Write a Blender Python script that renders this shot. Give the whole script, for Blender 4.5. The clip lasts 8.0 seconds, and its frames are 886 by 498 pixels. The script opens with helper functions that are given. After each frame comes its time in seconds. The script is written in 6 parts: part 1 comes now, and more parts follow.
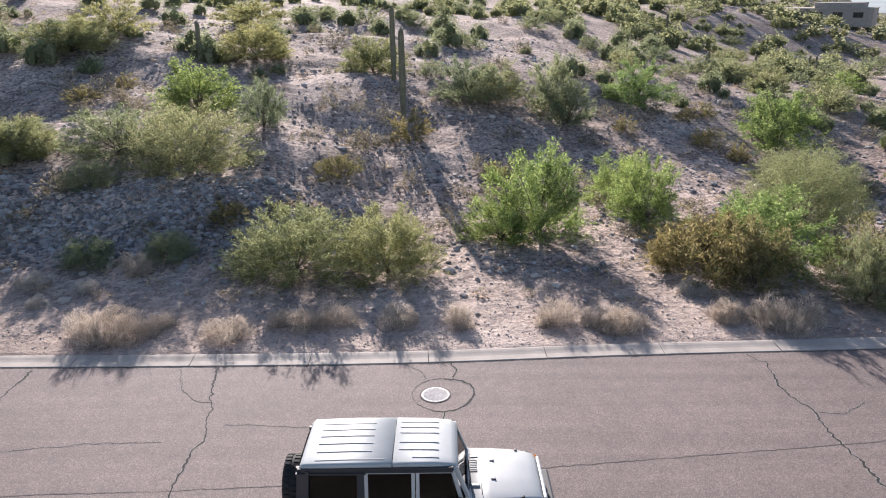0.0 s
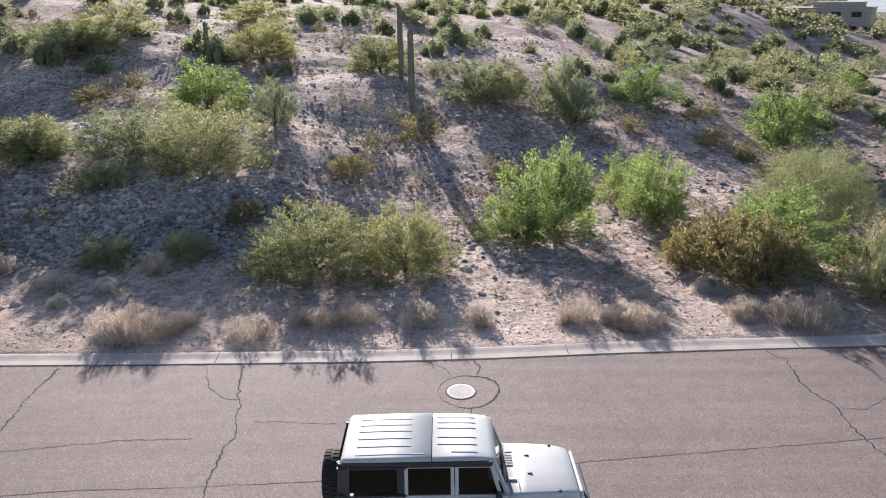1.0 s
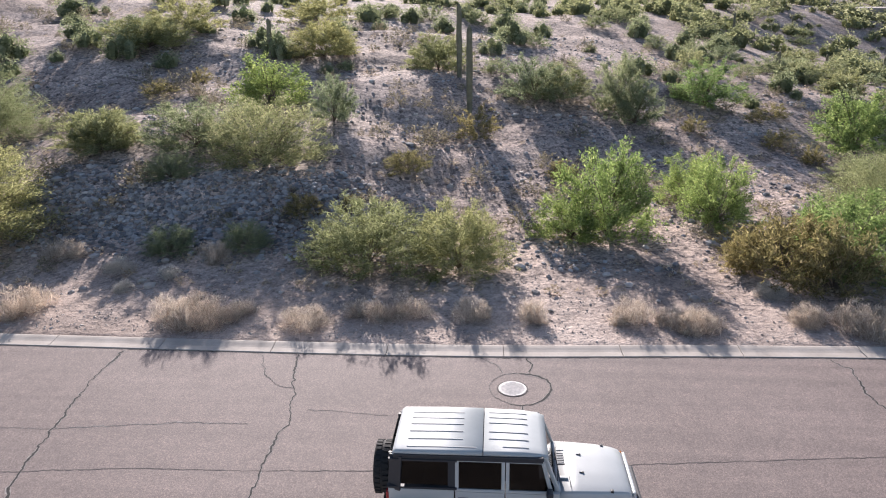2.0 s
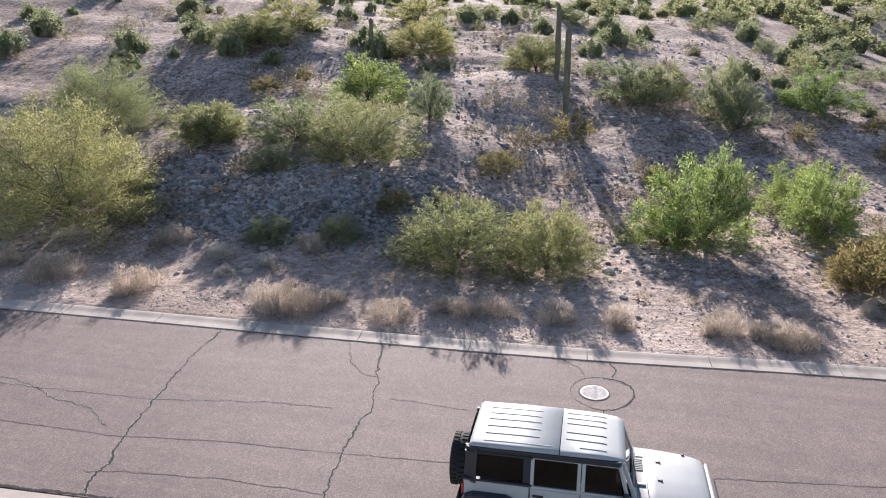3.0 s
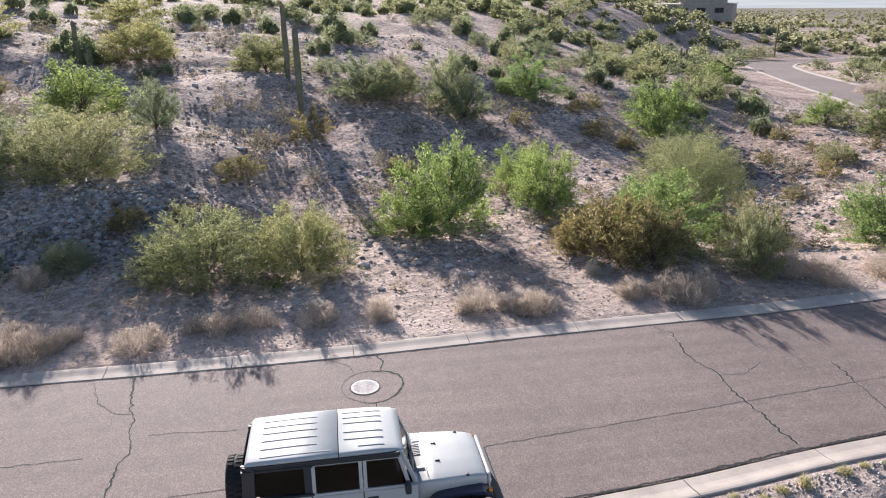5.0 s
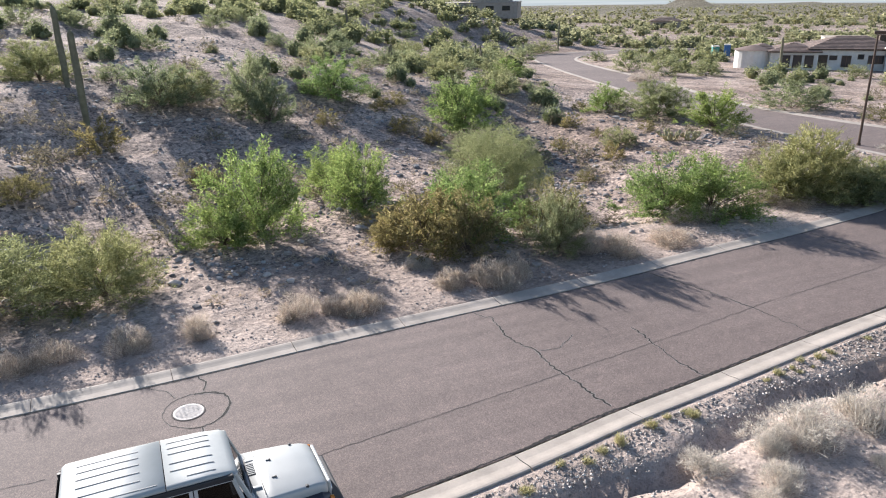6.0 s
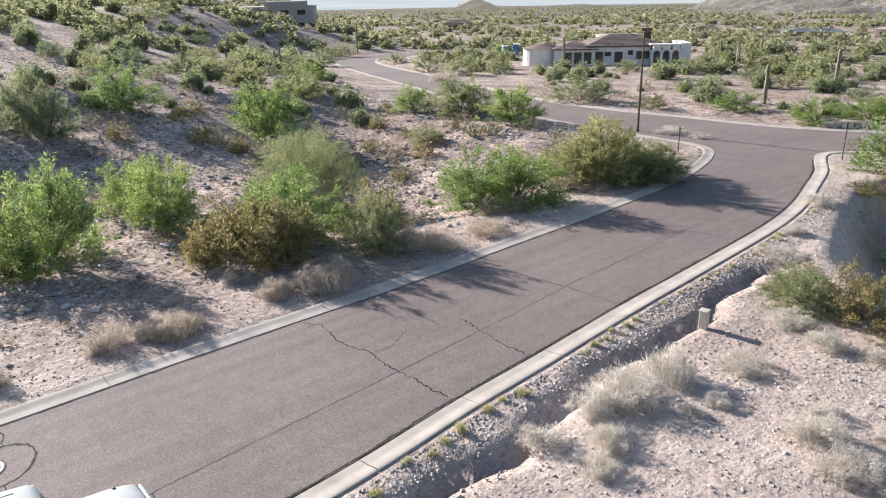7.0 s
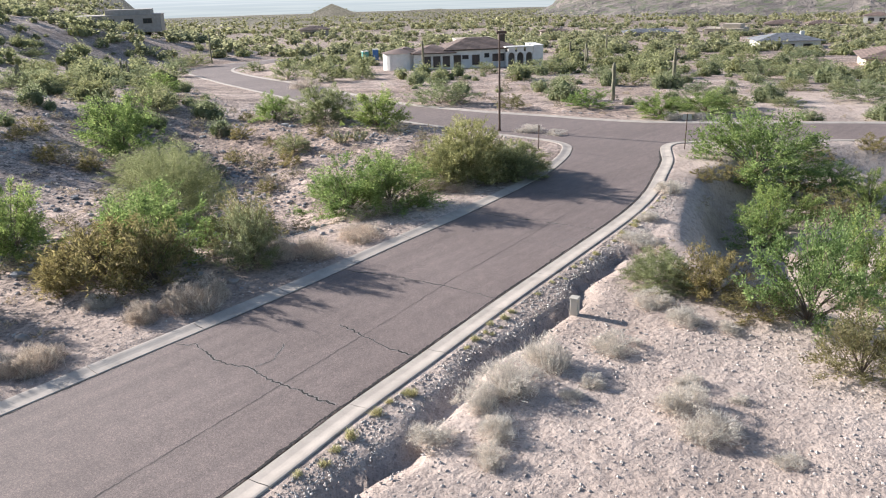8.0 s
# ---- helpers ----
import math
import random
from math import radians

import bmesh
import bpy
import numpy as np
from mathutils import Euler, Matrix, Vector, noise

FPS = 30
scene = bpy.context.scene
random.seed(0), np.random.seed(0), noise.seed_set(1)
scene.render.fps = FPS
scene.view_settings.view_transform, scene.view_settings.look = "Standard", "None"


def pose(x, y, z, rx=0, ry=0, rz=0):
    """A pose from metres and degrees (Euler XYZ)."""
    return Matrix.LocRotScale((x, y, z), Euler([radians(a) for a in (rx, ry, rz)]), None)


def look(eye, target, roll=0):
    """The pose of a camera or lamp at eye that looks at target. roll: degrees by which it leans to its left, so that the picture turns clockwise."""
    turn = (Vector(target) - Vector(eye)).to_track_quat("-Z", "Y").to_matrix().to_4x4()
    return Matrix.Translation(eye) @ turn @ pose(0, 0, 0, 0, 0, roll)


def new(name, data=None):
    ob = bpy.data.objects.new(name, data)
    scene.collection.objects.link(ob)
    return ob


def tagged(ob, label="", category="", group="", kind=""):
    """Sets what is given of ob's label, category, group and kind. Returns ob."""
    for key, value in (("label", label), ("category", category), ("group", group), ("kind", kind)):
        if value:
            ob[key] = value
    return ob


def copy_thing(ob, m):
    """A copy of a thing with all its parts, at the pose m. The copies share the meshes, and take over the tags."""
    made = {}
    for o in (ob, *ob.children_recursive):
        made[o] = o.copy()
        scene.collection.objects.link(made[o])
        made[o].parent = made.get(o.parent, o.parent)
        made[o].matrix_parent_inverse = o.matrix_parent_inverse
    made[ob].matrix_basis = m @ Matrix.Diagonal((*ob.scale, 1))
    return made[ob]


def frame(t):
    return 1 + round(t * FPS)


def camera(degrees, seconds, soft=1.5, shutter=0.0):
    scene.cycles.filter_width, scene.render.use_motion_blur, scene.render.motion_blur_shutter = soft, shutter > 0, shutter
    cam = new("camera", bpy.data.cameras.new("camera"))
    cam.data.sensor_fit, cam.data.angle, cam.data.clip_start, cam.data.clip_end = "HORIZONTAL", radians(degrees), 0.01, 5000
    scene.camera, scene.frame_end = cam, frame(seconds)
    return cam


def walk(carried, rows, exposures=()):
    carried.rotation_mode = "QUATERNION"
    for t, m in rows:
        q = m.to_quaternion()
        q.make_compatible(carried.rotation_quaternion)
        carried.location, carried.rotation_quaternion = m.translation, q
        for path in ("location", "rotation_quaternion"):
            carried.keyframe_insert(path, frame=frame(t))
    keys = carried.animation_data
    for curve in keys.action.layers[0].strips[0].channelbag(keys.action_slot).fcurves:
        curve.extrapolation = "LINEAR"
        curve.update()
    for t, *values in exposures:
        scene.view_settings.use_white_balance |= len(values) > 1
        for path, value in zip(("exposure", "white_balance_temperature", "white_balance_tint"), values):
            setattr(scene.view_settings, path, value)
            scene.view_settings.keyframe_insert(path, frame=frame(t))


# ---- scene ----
cam = camera(62.7, 8.0, 1.1)
PATH = [
    (0, (0.731, 0.183, 8.71), (0.691, 2.069, 8.047), -0.8),
    (0.5, (0.424, 0.109, 8.755), (0.39, 1.994, 8.088), -0.7),
    (1, (0.081, 0.0, 8.754), (0.049, 1.886, 8.089), -0.8),
    (1.5, (0.0, -0.061, 8.751), (-0.029, 1.824, 8.084), -0.8),
    (2, (0.008, -0.045, 8.675), (-0.167, 1.834, 8.01), -0.7),
    (2.2, (0.012, -0.072, 8.643), (-0.277, 1.794, 7.982), -0.7),
    (3.3, (0.106, -0.216, 8.645), (-0.315, 1.624, 7.985), -0.5),
    (3.5, (0.078, -0.208, 8.646), (-0.224, 1.655, 7.984), -0.5),
    (4, (0.032, -0.222, 8.63), (-0.149, 1.657, 7.97), -0.6),
    (4.5, (0.086, -0.152, 8.583), (0.082, 1.736, 7.922), -0.8),
    (4.7, (0.101, -0.11, 8.614), (0.211, 1.773, 7.948), -0.9),
    (5.8, (0.093, -0.045, 8.678), (0.687, 1.739, 7.999), -1.0),
    (6, (0.094, -0.031, 8.676), (0.818, 1.704, 7.994), -1.1),
    (6.5, (0.012, 0.088, 8.616), (0.987, 1.696, 7.933), -1.1),
    (7, (0.01, 0.149, 8.591), (1.164, 1.633, 7.909), -1.2),
    (7.5, (-0.009, 0.139, 8.567), (1.296, 1.494, 7.887), -1.4),
    (8, (-0.118, 0.143, 8.585), (1.291, 1.39, 7.908), -1.6),
]
walk(cam, [(t, look(eye, target, roll)) for t, eye, target, roll in PATH], [(0.0, 1.27, 6350, 18), (4.7, 1.27, 6350, 18), (6.4, 1.25, 6250, 12), (7.1, 1.36, 6270, 12), (8.0, 1.31, 6280, 12)])

# ---------------------------------------------------------------- daylight
SUN_AZIMUTH, SUN_HEIGHT = -12.5, 21.0      # degrees to the right of +y, and above the horizon
world = bpy.data.worlds.new("sky")
scene.world = world
world.use_nodes = True
wn = world.node_tree.nodes
sky = wn.new("ShaderNodeTexSky")
sky.sky_type, sky.sun_disc = "NISHITA", False
sky.sun_elevation, sky.sun_rotation = radians(SUN_HEIGHT), radians(SUN_AZIMUTH)
sky.dust_density, sky.air_density = 0.6, 1.0
world.node_tree.links.new(sky.outputs[0], wn["Background"].inputs[0])
wn["Background"].inputs[1].default_value = 0.068
sun = new("sun", bpy.data.lights.new("sun", "SUN"))
sun.data.energy, sun.data.angle, sun.data.color = 4.5, radians(0.53), (1.0, 0.94, 0.86)
to_sun = Vector((math.sin(radians(SUN_AZIMUTH)) * math.cos(radians(SUN_HEIGHT)), math.cos(radians(SUN_AZIMUTH)) * math.cos(radians(SUN_HEIGHT)), math.sin(radians(SUN_HEIGHT))))
sun.matrix_world = look((0, 0, 60), Vector((0, 0, 60)) - to_sun)

# ---------------------------------------------------------------- materials
def nodes_of(name):
    m = bpy.data.materials.new(name)
    m.use_nodes = True
    return m, m.node_tree.nodes, m.node_tree.links, m.node_tree.nodes["Principled BSDF"]


def ramp(n, l, source, stops):
    r = n.new("ShaderNodeValToRGB")
    while len(r.color_ramp.elements) < len(stops):
        r.color_ramp.elements.new(0.5)
    for e, (at, c) in zip(r.color_ramp.elements, stops):
        e.position, e.color = at, (*c, 1)
    l.new(source, r.inputs[0])
    return r.outputs[0]


def texture(n, l, kind, scale, detail=4.0, rough=0.55, where="Object"):
    c = n.new("ShaderNodeTexCoord")
    t = n.new("ShaderNodeTexNoise" if kind == "noise" else "ShaderNodeTexVoronoi")
    t.inputs["Scale"].default_value = scale
    if kind == "noise":
        t.inputs["Detail"].default_value, t.inputs["Roughness"].default_value = detail, rough
    l.new(c.outputs[where], t.inputs["Vector"])
    return t


def blend(n, l, a, b, factor, how="MIX"):
    m = n.new("ShaderNodeMix")
    m.data_type, m.blend_type = "RGBA", how
    for socket, value in ((m.inputs[0], factor), (m.inputs[6], a), (m.inputs[7], b)):
        if isinstance(value, (float, int)):
            socket.default_value = value
        elif isinstance(value, tuple):
            socket.default_value = (*value, 1)
        else:
            l.new(value, socket)
    return m.outputs[2]


def relief(n, l, p, source, strength, distance):
    b = n.new("ShaderNodeBump")
    b.inputs["Strength"].default_value, b.inputs["Distance"].default_value = strength, distance
    l.new(source, b.inputs["Height"])
    before = p.inputs["Normal"].links[0].from_socket if p.inputs["Normal"].is_linked else None
    if before:
        l.new(before, b.inputs["Normal"])
    l.new(b.outputs[0], p.inputs["Normal"])


def paint(name, colour, rough=0.5, metal=0.0, grain=0.06, size=3.0, bump=0.0, coat=0.0):
    """A plain surface with faint blotches and fine grain."""
    m, n, l, p = nodes_of(name)
    a, b = texture(n, l, "noise", size), texture(n, l, "noise", size * 14)
    dark, light = tuple(c * (1 - grain * 2.2) for c in colour), tuple(min(1, c * (1 + grain * 1.5)) for c in colour)
    c = ramp(n, l, a.outputs[0], [(0.3, dark), (0.72, light)])
    c = blend(n, l, c, ramp(n, l, b.outputs[0], [(0.3, (0.8, 0.8, 0.8)), (0.7, (1, 1, 1))]), min(1.0, grain * 6), "MULTIPLY")
    l.new(c, p.inputs["Base Color"])
    p.inputs["Roughness"].default_value, p.inputs["Metallic"].default_value, p.inputs["Coat Weight"].default_value = rough, metal, coat
    if bump:
        relief(n, l, p, b.outputs[0], 0.5, bump)
    return m


def leaf_paint(name, dark, light, dry=None, through_light=0.4, glow=(1.25, 1.25, 0.85), vary=0.8):
    """Leaves: each one its own tint, letting some light through."""
    m, n, l, p = nodes_of(name)
    g = n.new("ShaderNodeNewGeometry")
    o = n.new("ShaderNodeObjectInfo")
    stops = [(0.0, dark), (0.8, light)] + ([(0.93, dry)] if dry else [])
    c = ramp(n, l, g.outputs["Random Per Island"], stops)
    t = texture(n, l, "noise", 3.0, 2.0)
    c = blend(n, l, c, ramp(n, l, t.outputs[0], [(0.35, (0.72, 0.74, 0.7)), (0.65, (1.12, 1.1, 1.05))]), 0.8, "MULTIPLY")
    c = blend(n, l, c, ramp(n, l, o.outputs["Random"], [(0.0, (0.8, 0.86, 0.86)), (1.0, (1.15, 1.06, 0.9))]), vary, "MULTIPLY")
    d, tr, mix = n.new("ShaderNodeBsdfDiffuse"), n.new("ShaderNodeBsdfTranslucent"), n.new("ShaderNodeMixShader")
    l.new(c, d.inputs[0])
    l.new(blend(n, l, c, glow, 1.0, "MULTIPLY"), tr.inputs[0])
    mix.inputs[0].default_value = through_light
    l.new(d.outputs[0], mix.inputs[1]), l.new(tr.outputs[0], mix.inputs[2])
    l.new(mix.outputs[0], n["Material Output"].inputs[0])
    return m


def ground_paint():
    m, n, l, p = nodes_of("desert gravel")
    big, patch, mid = texture(n, l, "noise", 0.09, 5), texture(n, l, "noise", 0.33, 7, 0.62), texture(n, l, "noise", 1.7, 7, 0.68)
    grit, chips, stones = texture(n, l, "noise", 30, 4, 0.7), texture(n, l, "voronoi", 34), texture(n, l, "voronoi", 11)
    clods = texture(n, l, "noise", 5.5, 5, 0.7)
    c = ramp(n, l, big.outputs[0], [(0.32, (0.40, 0.325, 0.28)), (0.5, (0.49, 0.412, 0.365)), (0.68, (0.56, 0.485, 0.44))])
    # far out on the plain low scrub covers the soil
    reach, far_green = n.new("ShaderNodeVectorMath"), texture(n, l, "noise", 0.02, 6, 0.7)
    reach.operation = "LENGTH"
    whole = n.new("ShaderNodeTexCoord")
    l.new(whole.outputs["Object"], reach.inputs[0])
    out = n.new("ShaderNodeMapRange")
    out.inputs["From Min"].default_value, out.inputs["From Max"].default_value, out.inputs["To Max"].default_value = 220.0, 700.0, 0.85
    l.new(reach.outputs["Value"], out.inputs["Value"])
    c = blend(n, l, c, ramp(n, l, far_green.outputs[0], [(0.35, (0.13, 0.14, 0.095)), (0.65, (0.27, 0.265, 0.20))]), out.outputs[0])
    # the slope's soil is stonier and greyer than the open gravel below the road; part of its darkening is painted shade
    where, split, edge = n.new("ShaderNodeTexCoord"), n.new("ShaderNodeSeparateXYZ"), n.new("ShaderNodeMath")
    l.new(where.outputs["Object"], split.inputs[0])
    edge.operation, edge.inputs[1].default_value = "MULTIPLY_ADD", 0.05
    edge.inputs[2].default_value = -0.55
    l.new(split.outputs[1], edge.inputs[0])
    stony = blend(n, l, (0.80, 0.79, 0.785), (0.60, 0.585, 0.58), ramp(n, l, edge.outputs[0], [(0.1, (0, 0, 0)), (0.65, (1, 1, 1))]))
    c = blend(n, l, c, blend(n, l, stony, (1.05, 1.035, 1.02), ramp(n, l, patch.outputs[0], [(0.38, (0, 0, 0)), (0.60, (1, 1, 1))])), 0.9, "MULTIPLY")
    c = blend(n, l, c, ramp(n, l, mid.outputs[0], [(0.36, (0.66, 0.65, 0.65)), (0.47, (0.95, 0.94, 0.93)), (0.66, (1.08, 1.06, 1.04))]), 0.6, "MULTIPLY")
    c = blend(n, l, c, ramp(n, l, chips.outputs["Color"], [(0.08, (0.40, 0.39, 0.40)), (0.35, (0.95, 0.93, 0.92)), (0.9, (1.22, 1.19, 1.16))]), 0.5, "MULTIPLY")
    c = blend(n, l, c, ramp(n, l, stones.outputs["Color"], [(0.12, (0.42, 0.41, 0.42)), (0.32, (0.98, 0.98, 0.98)), (0.95, (1.10, 1.08, 1.07))]), 0.5, "MULTIPLY")
    # broken rock litter on the slope, in two sizes
    litter = ramp(n, l, edge.outputs[0], [(0.25, (0, 0, 0)), (0.7, (0.85, 0.85, 0.85))])
    for size in (5.2, 12.0):
        shards = texture(n, l, "voronoi", size)
        bits = ramp(n, l, shards.outputs["Color"], [(0.14, (0.34, 0.335, 0.35)), (0.36, (0.86, 0.85, 0.85)), (0.62, (1.05, 1.03, 1.02)), (0.92, (1.38, 1.34, 1.30))])
        c = blend(n, l, c, blend(n, l, c, bits, 1.0, "MULTIPLY"), litter)
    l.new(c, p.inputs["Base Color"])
    p.inputs["Roughness"].default_value = 0.95
    p.inputs["Specular IOR Level"].default_value = 0.12
    relief(n, l, p, patch.outputs[0], 0.6, 0.35)
    relief(n, l, p, mid.outputs[0], 0.75, 0.12)
    relief(n, l, p, clods.outputs[0], 0.45, 0.04)
    relief(n, l, p, stones.outputs["Distance"], 0.32, -0.025)
    relief(n, l, p, chips.outputs["Distance"], 0.3, -0.010)
    relief(n, l, p, grit.outputs[0], 0.4, 0.008)
    return m


def asphalt_paint():
    m, n, l, p = nodes_of("worn asphalt")
    big, mid, grit = texture(n, l, "noise", 0.22, 5), texture(n, l, "noise", 2.3, 5), texture(n, l, "noise", 70, 3, 0.8)
    chips = texture(n, l, "voronoi", 55)
    c = ramp(n, l, big.outputs[0], [(0.3, (0.178, 0.142, 0.131)), (0.7, (0.218, 0.175, 0.162))])
    c = blend(n, l, c, ramp(n, l, mid.outputs[0], [(0.3, (0.86, 0.86, 0.86)), (0.7, (1.08, 1.07, 1.06))]), 0.8, "MULTIPLY")
    lay, streak = n.new("ShaderNodeMapping"), n.new("ShaderNodeTexNoise")
    lay.inputs["Rotation"].default_value, lay.inputs["Scale"].default_value = (0, 0, radians(-5)), (0.10, 2.6, 1.0)
    l.new(n.new("ShaderNodeTexCoord").outputs["Object"], lay.inputs[0])
    l.new(lay.outputs[0], streak.inputs["Vector"])
    streak.inputs["Scale"].default_value, streak.inputs["Detail"].default_value = 1.0, 5.0
    c = blend(n, l, c, ramp(n, l, streak.outputs[0], [(0.34, (0.88, 0.88, 0.88)), (0.66, (1.10, 1.09, 1.08))]), 0.75, "MULTIPLY")
    c = blend(n, l, c, ramp(n, l, chips.outputs["Color"], [(0.1, (0.55, 0.55, 0.56)), (0.6, (1, 1, 1)), (0.95, (1.7, 1.62, 1.55))]), 0.8, "MULTIPLY")
    l.new(c, p.inputs["Base Color"])
    p.inputs["Roughness"].default_value = 0.82
    p.inputs["Specular IOR Level"].default_value = 0.35
    relief(n, l, p, grit.outputs[0], 0.6, 0.006)
    return m


def rock_paint():
    """Far mountainside: brown rock, darker gullies and specks of scrub."""
    m, n, l, p = nodes_of("brown mountain rock")
    big, mid, dots = texture(n, l, "noise", 0.006, 6, 0.6), texture(n, l, "noise", 0.03, 7, 0.7), texture(n, l, "voronoi", 0.11)
    c = ramp(n, l, big.outputs[0], [(0.35, (0.155, 0.135, 0.125)), (0.65, (0.27, 0.235, 0.21))])
    c = blend(n, l, c, ramp(n, l, mid.outputs[0], [(0.38, (0.5, 0.5, 0.52)), (0.6, (1.1, 1.08, 1.05))]), 0.9, "MULTIPLY")
    c = blend(n, l, (0.13, 0.145, 0.085), c, ramp(n, l, dots.outputs["Distance"], [(0.32, (0, 0, 0)), (0.46, (1, 1, 1))]))
    l.new(c, p.inputs["Base Color"])
    p.inputs["Roughness"].default_value = 0.95
    relief(n, l, p, mid.outputs[0], 1.0, 14.0)
    return m


def tile_paint(name, a, b):
    m, n, l, p = nodes_of(name)
    o, g = n.new("ShaderNodeObjectInfo"), n.new("ShaderNodeNewGeometry")
    c = ramp(n, l, g.outputs["Random Per Island"], [(0.0, a), (1.0, b)])
    c = blend(n, l, c, ramp(n, l, texture(n, l, "noise", 8).outputs[0], [(0.3, (0.75, 0.75, 0.75)), (0.7, (1.1, 1.1, 1.1))]), 0.8, "MULTIPLY")
    c = blend(n, l, c, ramp(n, l, o.outputs["Random"], [(0.0, (0.9, 0.9, 0.9)), (1.0, (1.08, 1.08, 1.08))]), 0.8, "MULTIPLY")
    l.new(c, p.inputs["Base Color"])
    p.inputs["Roughness"].default_value = 0.85
    return m


def glass_paint(name, tint, rough=0.05):
    m, n, l, p = nodes_of(name)
    p.inputs["Base Color"].default_value = (*tint, 1)
    p.inputs["Transmission Weight"].default_value, p.inputs["Roughness"].default_value, p.inputs["IOR"].default_value = 1.0, rough, 1.45
    return m


GRAVEL, ASPHALT = ground_paint(), asphalt_paint()
CONCRETE = paint("kerb concrete", (0.44, 0.385, 0.335), 0.85, grain=0.09, size=1.6, bump=0.004)
ROCK = rock_paint()
DARK_STONE = tile_paint("desert stones", (0.20, 0.175, 0.155), (0.66, 0.59, 0.53))
BANK_STONE = tile_paint("blue grey bank rock", (0.12, 0.118, 0.125), (0.46, 0.44, 0.43))
STONE = tile_paint("desert stones", (0.25, 0.222, 0.2), (0.60, 0.53, 0.475))
CRACK = paint("open crack", (0.028, 0.026, 0.025), 0.95, grain=0.2, size=6)
DUST = paint("pale crumbled asphalt", (0.30, 0.268, 0.25), 0.95, grain=0.2, size=9)
SEAM = paint("filled paving seam", (0.105, 0.09, 0.085), 0.9, grain=0.2, size=5)
IRON = paint("pale dusty cast iron", (0.66, 0.61, 0.57), 0.7, grain=0.12, size=12, bump=0.004)
PALO_LEAF = leaf_paint("palo verde leaves", (0.17, 0.18, 0.095), (0.40, 0.415, 0.245), (0.45, 0.45, 0.285), 0.52, (1.2, 1.2, 1.08))
CREO_LEAF = leaf_paint("creosote leaves", (0.162, 0.181, 0.108), (0.362, 0.389, 0.254), (0.464, 0.454, 0.324), 0.52, (1.18, 1.2, 1.1))
GREEN_LEAF = leaf_paint("mesquite leaves", (0.130, 0.173, 0.076), (0.313, 0.405, 0.189), (0.443, 0.486, 0.259), 0.5, (1.25, 1.3, 1.0))
OLIVE_LEAF = leaf_paint("olive brown leaves", (0.145, 0.132, 0.08), (0.31, 0.288, 0.17), (0.40, 0.345, 0.25), 0.5, (1.2, 1.16, 0.95))
BRUSH_LEAF = leaf_paint("grey brown brush", (0.180, 0.157, 0.119), (0.361, 0.323, 0.257), (0.456, 0.399, 0.323), 0.4, (1.05, 1.02, 0.95))
# far leaves are paler and greyer: some distance haze is mixed into their colour
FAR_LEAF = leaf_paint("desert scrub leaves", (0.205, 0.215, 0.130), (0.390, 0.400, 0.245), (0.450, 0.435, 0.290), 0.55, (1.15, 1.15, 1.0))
DISTANT_LEAF = leaf_paint("haze pale grey green scrub", (0.235, 0.245, 0.165), (0.405, 0.410, 0.285), (0.465, 0.450, 0.335), 0.55, (1.12, 1.12, 1.0))
GREY_BLADE = leaf_paint("small grey brown tufts", (0.30, 0.26, 0.225), (0.56, 0.50, 0.44), None, 0.4, (1.05, 1.0, 0.95))
DRY_BLADE = leaf_paint("dry tan twigs", (0.38, 0.32, 0.285), (0.72, 0.64, 0.575), (0.76, 0.67, 0.58), 0.42, (1.05, 1.0, 0.97), 0.25)
PALE_BLADE = leaf_paint("pale grey dry twigs", (0.47, 0.43, 0.40), (0.80, 0.745, 0.70), (0.84, 0.77, 0.70), 0.42, (1.02, 1.0, 0.98), 0.1)
GRASS_BLADE = leaf_paint("yellow green grass", (0.34, 0.325, 0.19), (0.60, 0.56, 0.38), (0.70, 0.64, 0.48), 0.45, (1.1, 1.08, 0.9), 0.3)
BARK = paint("grey brown bark", (0.17, 0.125, 0.095), 0.9, grain=0.2, size=9, bump=0.01)
CHOLLA = paint("straw yellow cholla spines", (0.47, 0.43, 0.25), 0.9, grain=0.2, size=9, bump=0.01)
CACTUS = paint("saguaro skin", (0.22, 0.205, 0.135), 0.75, grain=0.15, size=3, bump=0.01)

# ---------------------------------------------------------------- haze over the far valley
def haze_backdrop():
    m = bpy.data.materials.new("bright haze")
    m.use_nodes = True
    n, l = m.node_tree.nodes, m.node_tree.links
    n.clear()
    c, sep, out, e = n.new("ShaderNodeTexCoord"), n.new("ShaderNodeSeparateXYZ"), n.new("ShaderNodeOutputMaterial"), n.new("ShaderNodeEmission")
    l.new(c.outputs["Generated"], sep.inputs[0])
    s = n.new("ShaderNodeMapping")
    s.inputs["Scale"].default_value = (9, 9, 60)
    l.new(c.outputs["Generated"], s.inputs[0])
    t = n.new("ShaderNodeTexNoise")
    t.inputs["Scale"].default_value = 2.0
    l.new(s.outputs[0], t.inputs["Vector"])
    up = ramp(n, l, sep.outputs[2], [(0.0, (0.42, 0.47, 0.46)), (0.40, (0.60, 0.66, 0.67)), (0.52, (0.72, 0.78, 0.82)), (0.62, (0.82, 0.88, 0.93)), (1.0, (0.80, 0.88, 0.96))])
    streak = ramp(n, l, t.outputs[0], [(0.4, (0.88, 0.9, 0.92)), (0.62, (1.12, 1.1, 1.08))])
    l.new(blend(n, l, up, streak, 0.6, "MULTIPLY"), e.inputs[0])
    e.inputs[1].default_value = 0.45
    l.new(e.outputs[0], out.inputs[0])
    return m


HAZE = haze_backdrop()

